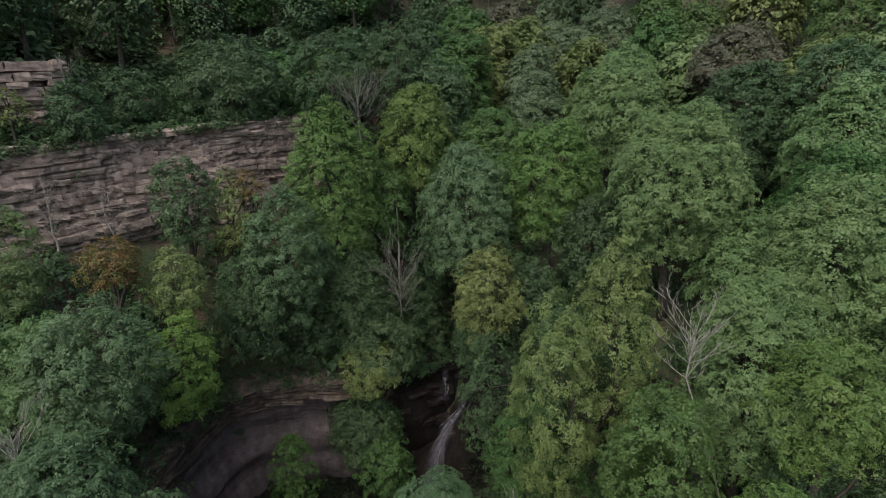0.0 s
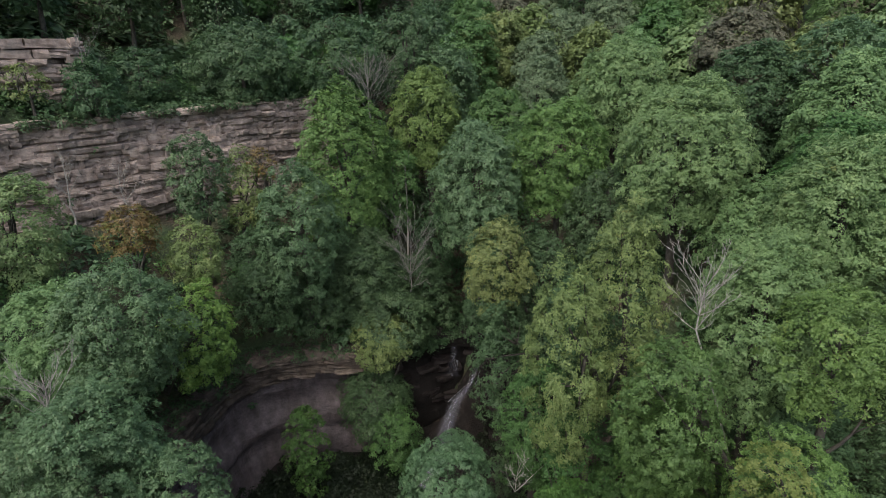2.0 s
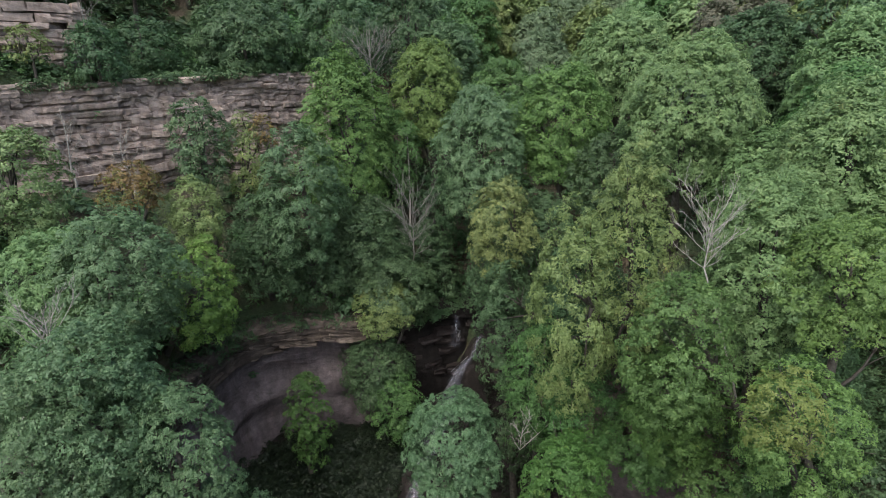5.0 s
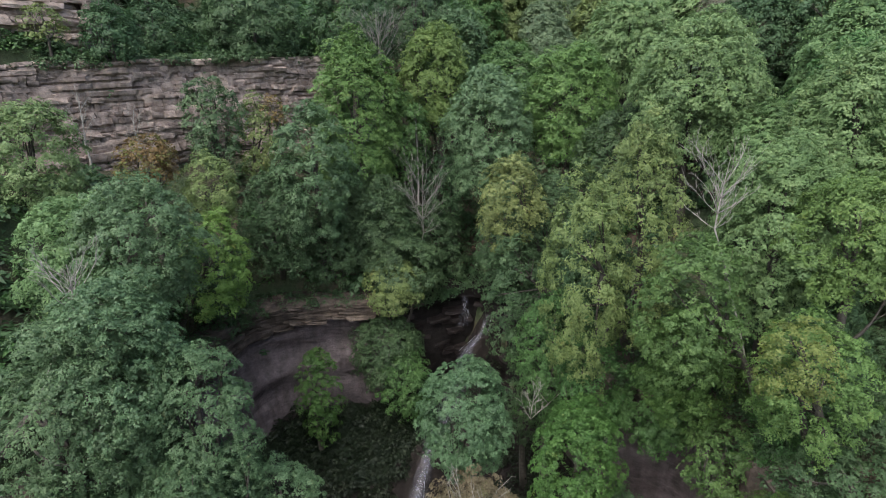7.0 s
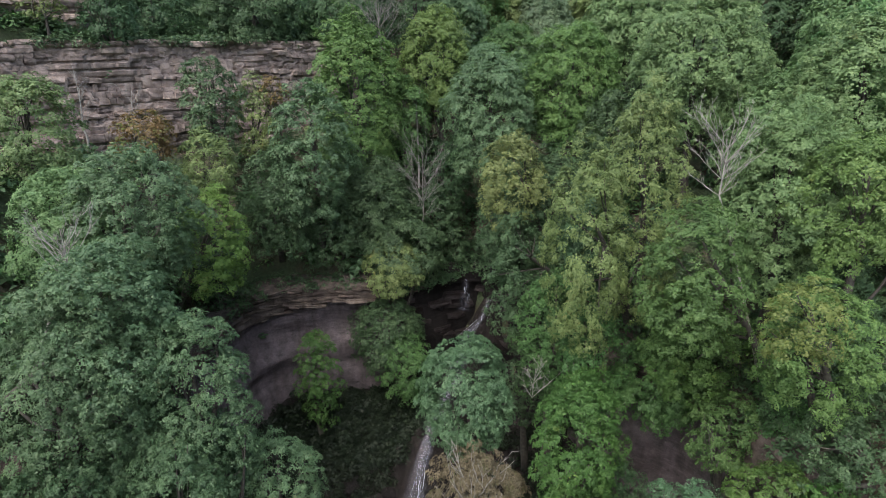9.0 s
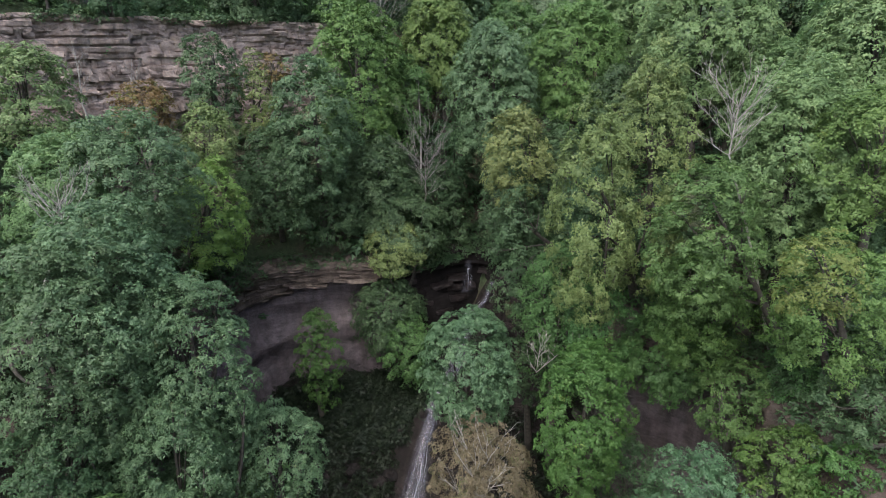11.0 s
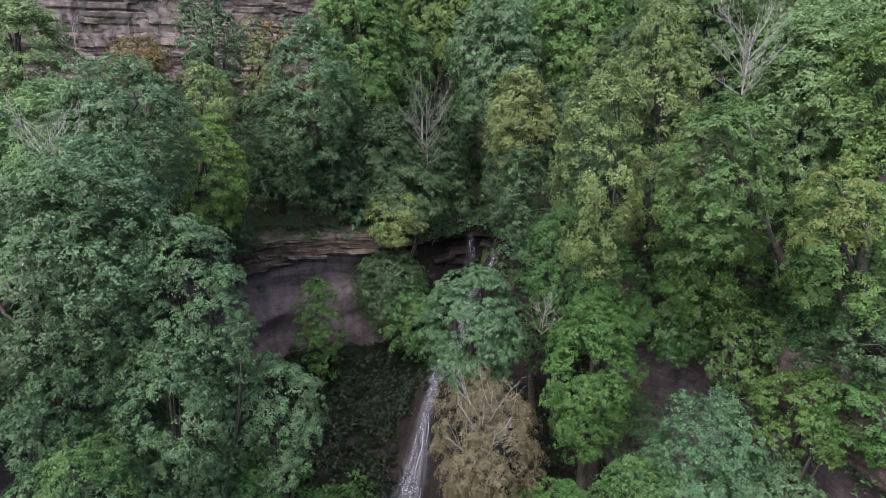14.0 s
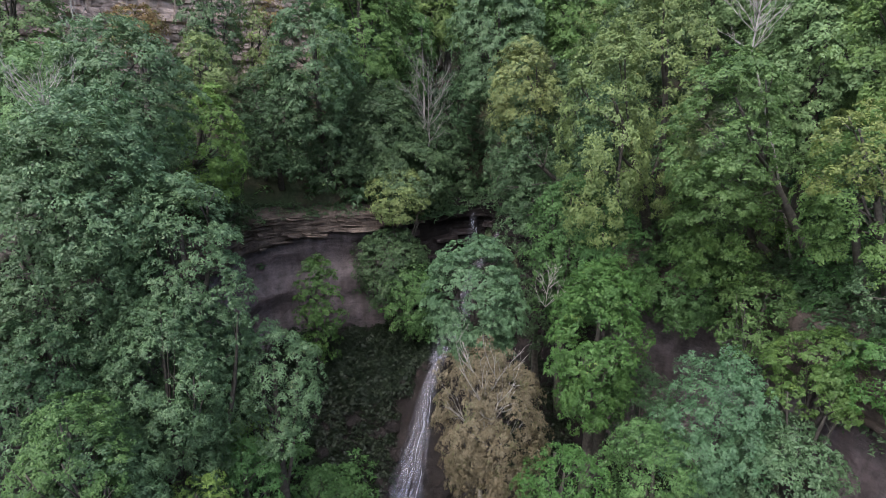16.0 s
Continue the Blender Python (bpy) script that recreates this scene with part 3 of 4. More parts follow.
def firm_root(x, y):
    """Where a tree that leans out over the rim is rooted: back on the firm ground."""
    for _ in range(4):
        e = 0.3
        d, dx, dy = rim_distance([x, x + e, x], [y, y, y + e])
        if d > 1.7 or d < -7:
            break
        k = math.hypot(dx - d, dy - d) or 1
        x, y = x + (1.9 - d) * (dx - d) / k, y + (1.9 - d) * (dy - d) / k
    return float(x), float(y)


def build_tree(x, y, top, bottom, rad, kind, style="broad", label="", seed=0, leaf=None, density=1.0, name="tree"):
    """A tree with its foot on the ground at (x, y): tapered trunk, limbs, and a crown of leafy boughs between bottom and top."""
    rs, rng = np.random.RandomState(seed + 7), random.Random(seed)
    cx, cy = x, y
    rx, ry = firm_root(x, y)
    if (top + bottom) / 2 > 3 or math.hypot(rx - x, ry - y) < 2.2:
        x, y = rx, ry
    g = height(x, y)
    tall, mid = top - bottom, (top + bottom) / 2
    dist = math.hypot(x + 1.5, y + 3)
    leaf = leaf or 0.0029 * dist + 0.021
    base = new(name)
    base.location = (x, y, g - 0.2)
    ow = Vector((-2 - x, 5 - y)).normalized()
    pads, droop, hang = crown_pads(rs, rad, tall, style, ow)
    v = leaf_cloud(rs, pads, leaf, 0.285 * density, droop, hang)
    v += (cx - x, cy - y, mid - g + 0.2)
    part("crown", fast_mesh("crown", v, 3, LEAF[kind]), base)
    hub = mid - g + 0.2
    total = max(tall, top - g)
    r0 = 0.018 * total + 0.05
    trunk = bent(Vector((0, 0, 0)), Vector((cx - x, cy - y, hub + tall * 0.25)), rng, 0.25, 8)
    stem = part("trunk", tubes_mesh("trunk", [tube(trunk, [r0 * (1.25 - 1.05 * i / 8) for i in range(9)], 8)], BARK), base)
    order = sorted(pads, key=lambda p: -p[6])[:9]
    for p in order[:6]:
        k = rng.uniform(0.45, 0.85)
        a = trunk[int(k * 8)]
        b = Vector((p[0] + cx - x, p[1] + cy - y, p[2] + hub))
        limb = bent(a, b, rng, 0.25, 5, sag=-0.2)
        tubes = [tube(limb, [r0 * 0.42 * (1 - 0.8 * i / 5) for i in range(6)], 4)]
        for _ in range(2):
            s = limb[rng.randint(2, 4)]
            e = b + Vector((rng.uniform(-1, 1), rng.uniform(-1, 1), rng.uniform(-0.2, 0.5))) * p[6]
            tubes.append(tube(bent(s, e, rng, 0.1, 3), [r0 * 0.16, r0 * 0.11, r0 * 0.07, r0 * 0.03], 3))
        part("limb", tubes_mesh("limb", tubes, BARK), stem)
    return tagged(base, label, "tree")


def bare_tree(x, y, top, bottom, rad, mat, label, seed, twigs=4, name="dead_tree", spread=1.0, thick=1.0):
    """A leafless tree: trunk, forking branches, fine twigs."""
    rng = random.Random(seed)
    cx, cy = x, y
    x, y = firm_root(x, y)
    g = height(x, y)
    base = new(name)
    base.location = (x, y, g - 0.2)
    hub, tip = bottom - g + 0.2, top - g + 0.2
    r0 = (0.008 * tip + 0.05) * thick
    knee = Vector((cx - x, cy - y, hub))
    trunk = bent(Vector((0, 0, 0)), knee, rng, 0.2, 5)[:5] + bent(knee, knee + Vector((rng.uniform(-0.3, 0.3), 0, (tip - hub) * 0.97)), rng, 0.15, 5)
    stem = part("trunk", tubes_mesh("trunk", [tube(trunk, [r0 * (1.2 - 1.1 * i / 10) for i in range(11)], 7)], mat), base)

    def fork(a, way, length, r, depth, out):
        end = a + way * length
        path = bent(a, end, rng, 0.05 * length, 5, sag=-0.03 * length)
        out.append(tube(path, [r * (1 - 0.14 * i) for i in range(6)], 4 if depth > 1 else 3))
        if depth == 0:
            return
        for _ in range(4):
            w = (way + Vector((rng.gauss(0, 0.38), rng.gauss(0, 0.38), rng.gauss(0.1, 0.22)))).normalized()
            fork(path[rng.randint(1, 5)], w, length * rng.uniform(0.3, 0.6), max(r * 0.55, 0.012), depth - 1, out)

    n = 8 + twigs
    for i in range(n):
        k = i / (n - 1)
        z = hub + (tip - hub) * 0.6 * k
        a = i * 2.4 + rng.uniform(-0.4, 0.4)
        seat = min(range(11), key=lambda j: abs(trunk[j].z - z))
        way = Vector((math.cos(a), math.sin(a), rng.uniform(0.5, 1.5) + 0.6 * k))
        length = min(rad / math.hypot(way.x, way.y), (tip - z) / max(way.z, 0.2)) * rng.uniform(0.7, 1.05) * spread * way.length
        out = []
        fork(trunk[seat], way.normalized(), length, max(r0 * 0.2, 0.026), 2, out)
        part("branch", tubes_mesh("branch", out, mat), stem)
    return tagged(base, label, "dead tree")

# the slope at the head of the gorge
build_tree(-10.9, 53.2, 25.2, 7.0, 5.4, "fresh", "broad", "tall bright green tree at the foot of the cliff", 1)
build_tree(-2.8, 60.7, 27.2, 15.0, 4.5, "fresh", "broad", "rounded yellow-green tree behind a bare trunk", 2)
build_tree(-13.6, 44.6, 19.7, 7.0, 4.4, "blue", "layered", "dark blue-green tree with level boughs above the rock rim", 3)
build_tree(-23.3, 47.8, 21.8, 13.5, 2.9, "blue", "broad", "slender blue-green tree in front of the sandstone cliff", 4)
build_tree(-20.2, 50.0, 20.0, 12.0, 2.4, "olive", "broad", "thin yellowing tree against the sandstone cliff", 5)
build_tree(-24.2, 37.3, 17.9, 14.2, 2.5, "orange", "broad", "small tree with orange autumn leaves", 6)
build_tree(-20.9, 39.5, 16.2, 10.5, 2.7, "olive", "broad", "yellowish green tree beside the orange one", 7)
build_tree(-19.5, 35.8, 12.6, 3.2, 2.9, "lime", "layered", "lime-green tree with level boughs on the rock rim", 8, density=1.4)
# Dark leaves on the next two carry the shade of crowded crowns.
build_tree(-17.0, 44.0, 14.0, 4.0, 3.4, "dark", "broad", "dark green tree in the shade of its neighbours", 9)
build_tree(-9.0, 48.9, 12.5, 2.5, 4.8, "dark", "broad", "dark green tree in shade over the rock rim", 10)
build_tree(-5.7, 46.9, 7.8, 1.0, 4.4, "dark", "layered", "low dark green tree hanging over the rim by the waterfall", 11)
build_tree(-7.0, 45.4, 5.6, 0.4, 3.5, "olive", "layered", "low yellowish tree with drooping fringe over the rock rim", 82)
build_tree(9.6, 26.4, -4.2, -11.0, 2.4, "dark", "broad", "dark green bush at the foot of the east wall", 95)
build_tree(14.2, 22.6, -5.5, -11.5, 2.2, "dark", "broad", "dark green bush at the foot of the east wall", 96)
build_tree(-3.2, 51.0, 9.5, 2.0, 3.0, "dark", "broad", "dark green tree in the ravine mouth", 83)
build_tree(-1.2, 55.5, 13.5, 4.0, 3.0, "dark", "broad", "dark green tree inside the ravine", 84)
build_tree(3.6, 46.6, 11.0, 1.5, 3.0, "dark", "broad", "dark green tree beside the head of the fall", 85)
build_tree(-6.3, 56.0, 20.0, 10.0, 3.2, "green", "broad", "dark green tree behind the tall bright one", 86)
build_tree(-12.8, 46.5, 9.5, 2.0, 3.2, "dark", "layered", "dark green sapling at the rock rim", 12)
build_tree(2.3, 48.9, 22.4, 9.5, 4.8, "sage", "broad", "rounded blue-green tree beside the ravine", 13)
build_tree(5.1, 57.0, 25.4, 17.0, 3.6, "green", "broad", "dark green tree up the ravine", 14)
build_tree(10.0, 49.7, 24.3, 13.5, 4.6, "fresh", "broad", "olive-green tree on the east slope", 15)
build_tree(17.1, 56.3, 29.4, 19.0, 5.4, "pale", "broad", "pale green tree high on the east slope", 16)
build_tree(18.1, 41.2, 26.4, 14.0, 5.6, "pale", "broad", "large domed light green tree on the east slope", 17)
build_tree(3.7, 41.0, 15.5, 7.6, 3.2, "olive", "broad", "yellowish olive tree leaning over the gorge", 18)
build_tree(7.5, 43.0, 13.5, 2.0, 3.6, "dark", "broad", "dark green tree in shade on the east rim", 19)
build_tree(6.9, 29.0, 15.8, 1.0, 2.9, "olive", "weeping", "feathery olive tree with hanging foliage", 20)
build_tree(10.9, 31.4, 19.2, 2.0, 3.4, "olive", "weeping", "tall feathery olive tree with dark limbs", 21)
build_tree(17.6, 27.2, 18.2, 7.0, 4.2, "pale", "broad", "big light green tree at the east rim", 22)
build_tree(13.2, 26.2, 9.0, 0.5, 3.4, "bright", "layered", "spreading green tree below a bleached bare one", 64)
# These two take dark leaves in place of the shade under the canopy.
build_tree(20.8, 27.6, 11.5, 3.0, 3.2, "dark", "broad", "green tree darkened for shade on the lower east slope", 65)
build_tree(9.5, 36.4, 12.5, 3.0, 3.2, "dark", "broad", "green tree darkened for shade between two olive ones", 66)
build_tree(13.5, 44.5, 19.0, 10.0, 3.6, "dark", "broad", "dark tree in a gap on the east slope", 67)
build_tree(21.0, 35.0, 20.0, 10.0, 3.8, "pale", "broad", "light green tree on the steep east slope", 68)
build_tree(22.8, 30.2, 23.4, 12.5, 4.2, "pale", "broad", "tall green tree on the east slope", 23)
build_tree(18.7, 22.8, 17.2, 10.4, 3.0, "fresh", "broad", "fresh green tree near the east rim", 24)
# Added to fill a dark gap; its leaf colour is the gap's shade.
build_tree(18.9, 24.0, 10.6, 2.6, 2.8, "dark", "broad", "added dark tree filling a shaded gap on the east rim", 97)
build_tree(15.9, 20.0, 11.0, 3.6, 3.2, "fresh", "layered", "fresh green maple with level boughs on the east rim", 25)
build_tree(14.6, 23.6, 2.6, -2.2, 2.7, "green", "layered", "low green tree drooping over the east rim", 99, density=1.5)
build_tree(18.4, 22.2, 2.2, -1.6, 2.9, "dark", "layered", "low dark tree drooping over the east rim", 71)
build_tree(14.3, 18.2, 1.9, -2.0, 2.5, "bright", "layered", "fresh green sapling beside the bare rock", 26, density=1.7)
build_tree(16.2, 17.4, 5.4, 1.8, 2.1, "dark", "layered", "dark tree leaning over the brink of the east wall", 72)
build_tree(15.4, 16.4, 2.5, -0.7, 1.9, "bright", "layered", "fresh green tree with level boughs hiding the bare rock", 98, density=1.6)
build_tree(13.5, 29.6, 3.0, -2.4, 4.2, "green", "layered", "leafy green tree hanging over the bare rock", 27, density=1.4)
build_tree(8.2, 29.5, 5.0, -4.0, 2.5, "green", "broad", "green tree below the feathery olive ones", 28)
build_tree(6.5, 34.5, 6.0, -5.0, 3.2, "green", "broad", "leafy green tree at the east foot of the waterfall", 61)
build_tree(17.5, 22.5, 5.0, -3.5, 2.8, "green", "layered", "shaded green tree hanging over the east rim", 62)
# saplings along the rim
build_tree(5.0, 36.5, 0.4, -8.1, 2.4, "dark", "layered", "dark green tree clinging to the wall beside the fall", 112)
build_tree(14.0, 18.6, 11.5, 7.2, 2.1, "yellow", "layered", "pale yellowing top of a maple on the east rim", 111)
build_tree(-36.1, 46.5, 28.1, 24.6, 2.1, "olive", "layered", "yellowish bush on the cliff ledge", 110)
build_tree(-31.7, 48.5, 28.4, 23.0, 2.7, "dark", "broad", "dark green bush under the rock ledge", 109)
build_tree(-18.4, 50.5, 20.3, 16.9, 1.5, "orange", "broad", "russet and orange bush at the foot of the cliff", 108)
build_tree(11.7, 24.0, 13.9, 4.5, 3.2, "green", "layered", "green tree hiding the foot of a bleached bare one", 107, density=1.2)
build_tree(3.6, 37.5, 10.1, -1.4, 2.7, "dark", "feathery", "dark feathery tree leaning over the waterfall", 101)
sap = build_tree(-1.0, 51.0, height(-1.0, 51.0) + 5.0, height(-1.0, 51.0) + 0.2, 2.3, "dark", "broad", "dark green sapling rooted on the rock rim", 63)
tagged(sap, group="rim saplings")
srng = random.Random(8)
RP = [(p, n) for p, n in zip(*rim_frame_points) if p[1] > 26]
for k in range(26):
    p, n = RP[int((k + srng.uniform(0.2, 0.8)) / 26 * len(RP))]
    out = srng.uniform(1.0, 3.0)
    sx, sy = p[0] + n[0] * out, p[1] + n[1] * out
    if abs(sx - 0.5) > 2.5:
        copy_thing(sap, pose(sx, sy, height(sx, sy) - 0.2, 0, 0, srng.uniform(0, 360)) @ Matrix.Scale(srng.uniform(0.5, 1.2), 4))
# the gorge floor
build_tree(-0.6, 30.0, 3.1, -5.7, 3.9, "silver", "layered", "silvery blue-green tree in front of the waterfall", 29, density=1.7)
build_tree(6.5, 25.7, 2.8, -8.5, 3.1, "bright", "broad", "slim green tree on the gorge floor", 30, density=1.3)
build_tree(0.1, 24.9, -2.6, -13.0, 3.7, "dry", "weeping", "withered tree with drooping brown foliage", 31)
build_tree(10.1, 18.6, 0.3, -8.0, 2.8, "silver", "broad", "blue-green tree beside the bare rock", 32)
build_tree(7.3, 18.3, -3.0, -9.5, 2.6, "green", "broad", "mid-green tree beside the taller blue-green one", 93)
build_tree(12.7, 17.4, -2.1, -9.5, 2.8, "silver", "broad", "blue-green tree at the foot of the east wall", 94)
build_tree(3.2, 18.5, -4.6, -9.0, 2.3, "bright", "broad", "low bright green tree on the gorge floor", 33)
build_tree(-13.7, 40.3, -0.9, -11.5, 2.3, "bright", "layered", "bright green sapling against the dark rock wall", 34, density=1.5)
build_tree(-7.8, 44.9, -0.3, -8.0, 3.7, "dark", "broad", "dark green sapling against the rock wall", 35)
build_tree(-5.6, 42.7, -3.2, -10.5, 2.8, "green", "broad", "green sapling beside the waterfall", 36)
# the west bank
# The dark-leaved trees here hold the bank's shade in their leaf colour.
build_tree(-20.6, 17.5, 3.0, -2.5, 2.9, "dark", "layered", "dark green tree in shade on the west bank", 106)
build_tree(-13.9, 22.0, -6.0, -12.1, 2.5, "green", "layered", "shaded green bush at the foot of the west bank", 105)
build_tree(-16.9, 20.5, -2.3, -9.6, 3.4, "blue", "layered", "shaded blue-green tree filling the foot of the west bank", 104)
build_tree(-14.5, 18.0, -5.5, -9.3, 1.9, "lime", "layered", "lime-green bush low on the west bank", 103)
build_tree(-17.5, 15.0, 0.6, -5.5, 2.5, "green", "layered", "green maple low on the west bank", 102)
build_tree(-21.4, 29.6, 16.2, 7.0, 4.1, "sage", "layered", "pale green maple on the west bank", 37)
build_tree(-31.8, 36.2, 20.5, 11.0, 3.4, "pale", "broad", "green tree high on the west bank", 38)
build_tree(-19.4, 22.0, 12.6, 1.0, 3.9, "sage", "layered", "big silvery green maple on the west bank", 39)
build_tree(-20.6, 20.4, 11.0, -4.0, 4.2, "blue", "layered", "blue-green maple leaning over the west bank", 40)
build_tree(-18.5, 23.5, 2.0, -8.0, 5.0, "dark", "layered", "spreading dark green tree in half shade on the west bank", 41)
build_tree(-18.4, 15.8, -0.5, -7.0, 3.5, "blue", "layered", "blue-green tree low on the west bank", 42)
build_tree(-15.7, 22.6, 8.8, -4.5, 3.2, "sage", "layered", "silvery green tree over the gorge floor", 77, density=1.3)
build_tree(-16.4, 20.5, 2.5, -6.0, 3.6, "blue", "layered", "blue-green maple half hidden by taller ones", 78)
build_tree(-14.4, 25.1, -6.2, -9.8, 1.6, "lime", "broad", "lime-green sapling low on the west bank", 43)
build_tree(-12.2, 24.0, -0.4, -8.5, 3.0, "sage", "layered", "blue-green bough of a tree over the gorge floor", 44)
build_tree(-11.0, 26.3, -12.3, -15.0, 1.8, "green", "broad", "low green bush on the gorge floor", 45)
build_tree(-25.5, 29.5, 15.0, 6.0, 3.6, "pale", "broad", "green tree behind the pale maples", 46)
# above the cliff and on the far slopes
build_tree(41.4, 60.0, 36.3, 27.5, 4.0, "green", "broad", "green tree at the top of the east slope", 117)
build_tree(-23.3, 62.5, 32.5, 23.0, 6.6, "dark", "feathery", "dark feathery tree above the sandstone cliff", 47)
build_tree(-31.6, 56.4, 29.5, 23.5, 3.8, "dark", "feathery", "dark shaggy tree above the sandstone cliff", 48)
build_tree(-12.9, 65.7, 33.0, 23.0, 5.6, "dark", "feathery", "dark conifer-like tree behind a bare tree", 49)
build_tree(-5.3, 68.8, 34.0, 22.0, 4.6, "dark", "feathery", "dark tree at the head of the ravine", 50)
build_tree(6.0, 76.1, 34.2, 22.0, 5.1, "olive", "broad", "yellow-green tree on the far slope", 51)
build_tree(16.4, 83.4, 35.0, 24.0, 5.5, "grey", "broad", "greyish green tree on the far slope", 52)
build_tree(10.2, 64.0, 28.4, 18.0, 3.6, "grey", "broad", "dull olive-grey tree on the far slope", 53)
build_tree(27.0, 73.0, 35.0, 25.0, 5.2, "green", "broad", "green tree on the far slope", 54)
build_tree(30.4, 59.2, 32.8, 24.0, 5.0, "russet", "broad", "reddish brown tree on the far slope", 55)
build_tree(27.6, 51.0, 29.0, 18.0, 5.0, "dark", "broad", "dark green tree on the east slope", 56)
build_tree(32.6, 47.2, 31.2, 24.0, 4.0, "blue", "layered", "blue-green tree high on the east slope", 57)
build_tree(31.3, 42.8, 28.0, 16.0, 4.7, "pale", "broad", "light green tree high on the east slope", 58)
build_tree(26.5, 36.0, 24.0, 12.0, 4.4, "green", "broad", "green tree on the steep east slope", 59)
build_tree(25.5, 26.0, 20.0, 8.0, 4.2, "pale", "broad", "green tree at the edge of the east slope", 60)
build_tree(-0.5, 66.0, 30.0, 17.0, 4.0, "blue", "broad", "dark blue-green tree closing the ravine", 75)
build_tree(2.2, 72.0, 33.0, 19.0, 4.4, "green", "broad", "green tree at the top of the ravine", 76)
build_tree(21.0, 66.0, 31.5, 20.0, 4.2, "pale", "broad", "pale green tree on the far slope", 87)
build_tree(22.0, 80.0, 36.5, 24.0, 5.0, "grey", "broad", "greyish tree at the top of the far slope", 88)
build_tree(3.0, 84.0, 37.0, 24.0, 5.0, "green", "broad", "green tree at the top of the far slope", 89)
build_tree(-3.0, 78.0, 35.5, 22.0, 4.5, "dark", "broad", "dark tree above the ravine", 90)
build_tree(11.0, 72.0, 31.5, 20.0, 4.0, "grey", "broad", "greyish green tree on the far slope", 91)
build_tree(19.3, 98.0, 40.1, 26.1, 6.0, "grey", "broad", "dull grey-green tree on the skyline of the far slope", 113)
build_tree(10.3, 94.0, 39.1, 26.1, 5.5, "russet", "broad", "brownish tree near the top of the far slope", 114)
build_tree(30.8, 86.0, 37.9, 31.0, 4.9, "grey", "broad", "dull green tree at the top of the far slope", 116)
build_tree(31.2, 72.0, 36.3, 26.8, 4.3, "green", "broad", "green tree high on the far slope behind a brown one", 115)
# leafless trees
bare_tree(-0.3, 23.8, -2.2, -8.5, 2.4, TWIG, "thin leafless stems standing in a withered tree", 92, twigs=4)
bare_tree(12.9, 25.4, 17.9, 13.8, 1.6, TWIG, "bleached leafless tree among green crowns", 70, twigs=9, thick=0.4)
bare_tree(-21.4, 22.6, 13.0, 10.4, 1.6, TWIG, "grey dead branches of a leafless tree on the west bank", 71, twigs=6, thick=0.8)
bare_tree(-8.9, 59.0, 28.4, 23.0, 3.2, DULL_TWIG, "grey leafless tree above the cliff's end", 72, twigs=14, thick=0.7)
bare_tree(-4.0, 46.9, 14.4, 7.5, 2.2, DULL_TWIG, "thin grey bare tree beside the dark ravine", 73, twigs=16, thick=0.55)
bare_tree(-4.9, 54.8, 18.6, 17.0, 0.6, TWIG, "tall broken dead tree standing in the ravine", 74, twigs=0, thick=0.7)
bare_tree(4.3, 31.0, 0.2, -2.3, 1.1, TWIG, "small bare grey treetop beside the blue-green tree", 82, twigs=2)
bare_tree(-33.4, 44.6, 21.6, 16.0, 1.3, TWIG, "spindly bare shrub in front of the sandstone cliff", 79, twigs=2, name="bare_shrub")
bare_tree(-29.8, 47.2, 20.0, 15.0, 1.3, TWIG, "spindly bare shrub in front of the sandstone cliff", 80, twigs=2, name="bare_shrub")
bare_tree(-33.2, 50.0, 31.0, 26.0, 1.5, DULL_TWIG, "thin bare shrub on the cliff ledge", 81, twigs=2, name="bare_shrub")

# ---- the filling of the forest ----
SPOTS = [(o.location.x, o.location.y) for o in scene.objects if o.get("category") in ("tree", "dead tree")]
BASES = (("green", "broad"), ("dark", "broad"), ("pale", "broad"), ("olive", "broad"), ("dark", "feathery"), ("grey", "broad"))
frng = random.Random(5)
first = {}
WORDS = {"green": "mid-green", "dark": "dark green", "pale": "pale green", "olive": "olive-green", "grey": "greyish green"}
for _ in range(3000):
    x, y = frng.uniform(-60, 70), frng.uniform(24, 105)
    d = float(rim_distance(x, y)[0])
    along, behind = cliff_axes(x, y)
    if d < 5 or d > 56 or (x < -4 and behind < 4) or abs(x + 3) < 4.0 and y < 66 or math.hypot(x, y - 10) > 130:
        continue
    if x > 14 and y < 30 or abs(x) > 0.95 * y + 8:
        continue
    if any(math.hypot(x - a, y - b) < (6.2 if y < 80 else 7.5) for a, b in SPOTS):
        continue
    SPOTS.append((x, y))
    k = frng.randrange(6) if x > -6 else frng.choice((0, 1, 1, 4, 4))
    g = height(x, y)
    tall = frng.uniform(10, 13)
    if k not in first:
        kind, style = BASES[k]
        first[k] = build_tree(x, y, g + tall, g + 3.0, 4.2, kind, style, WORDS[kind] + " forest tree on the wooded slope", 100 + k, leaf=0.42)
        tagged(first[k], group="forest trees")
    else:
        copy_thing(first[k], pose(x, y, g - 0.2, 0, 0, frng.uniform(0, 360)) @ Matrix.Scale(frng.uniform(0.85, 1.15), 4))

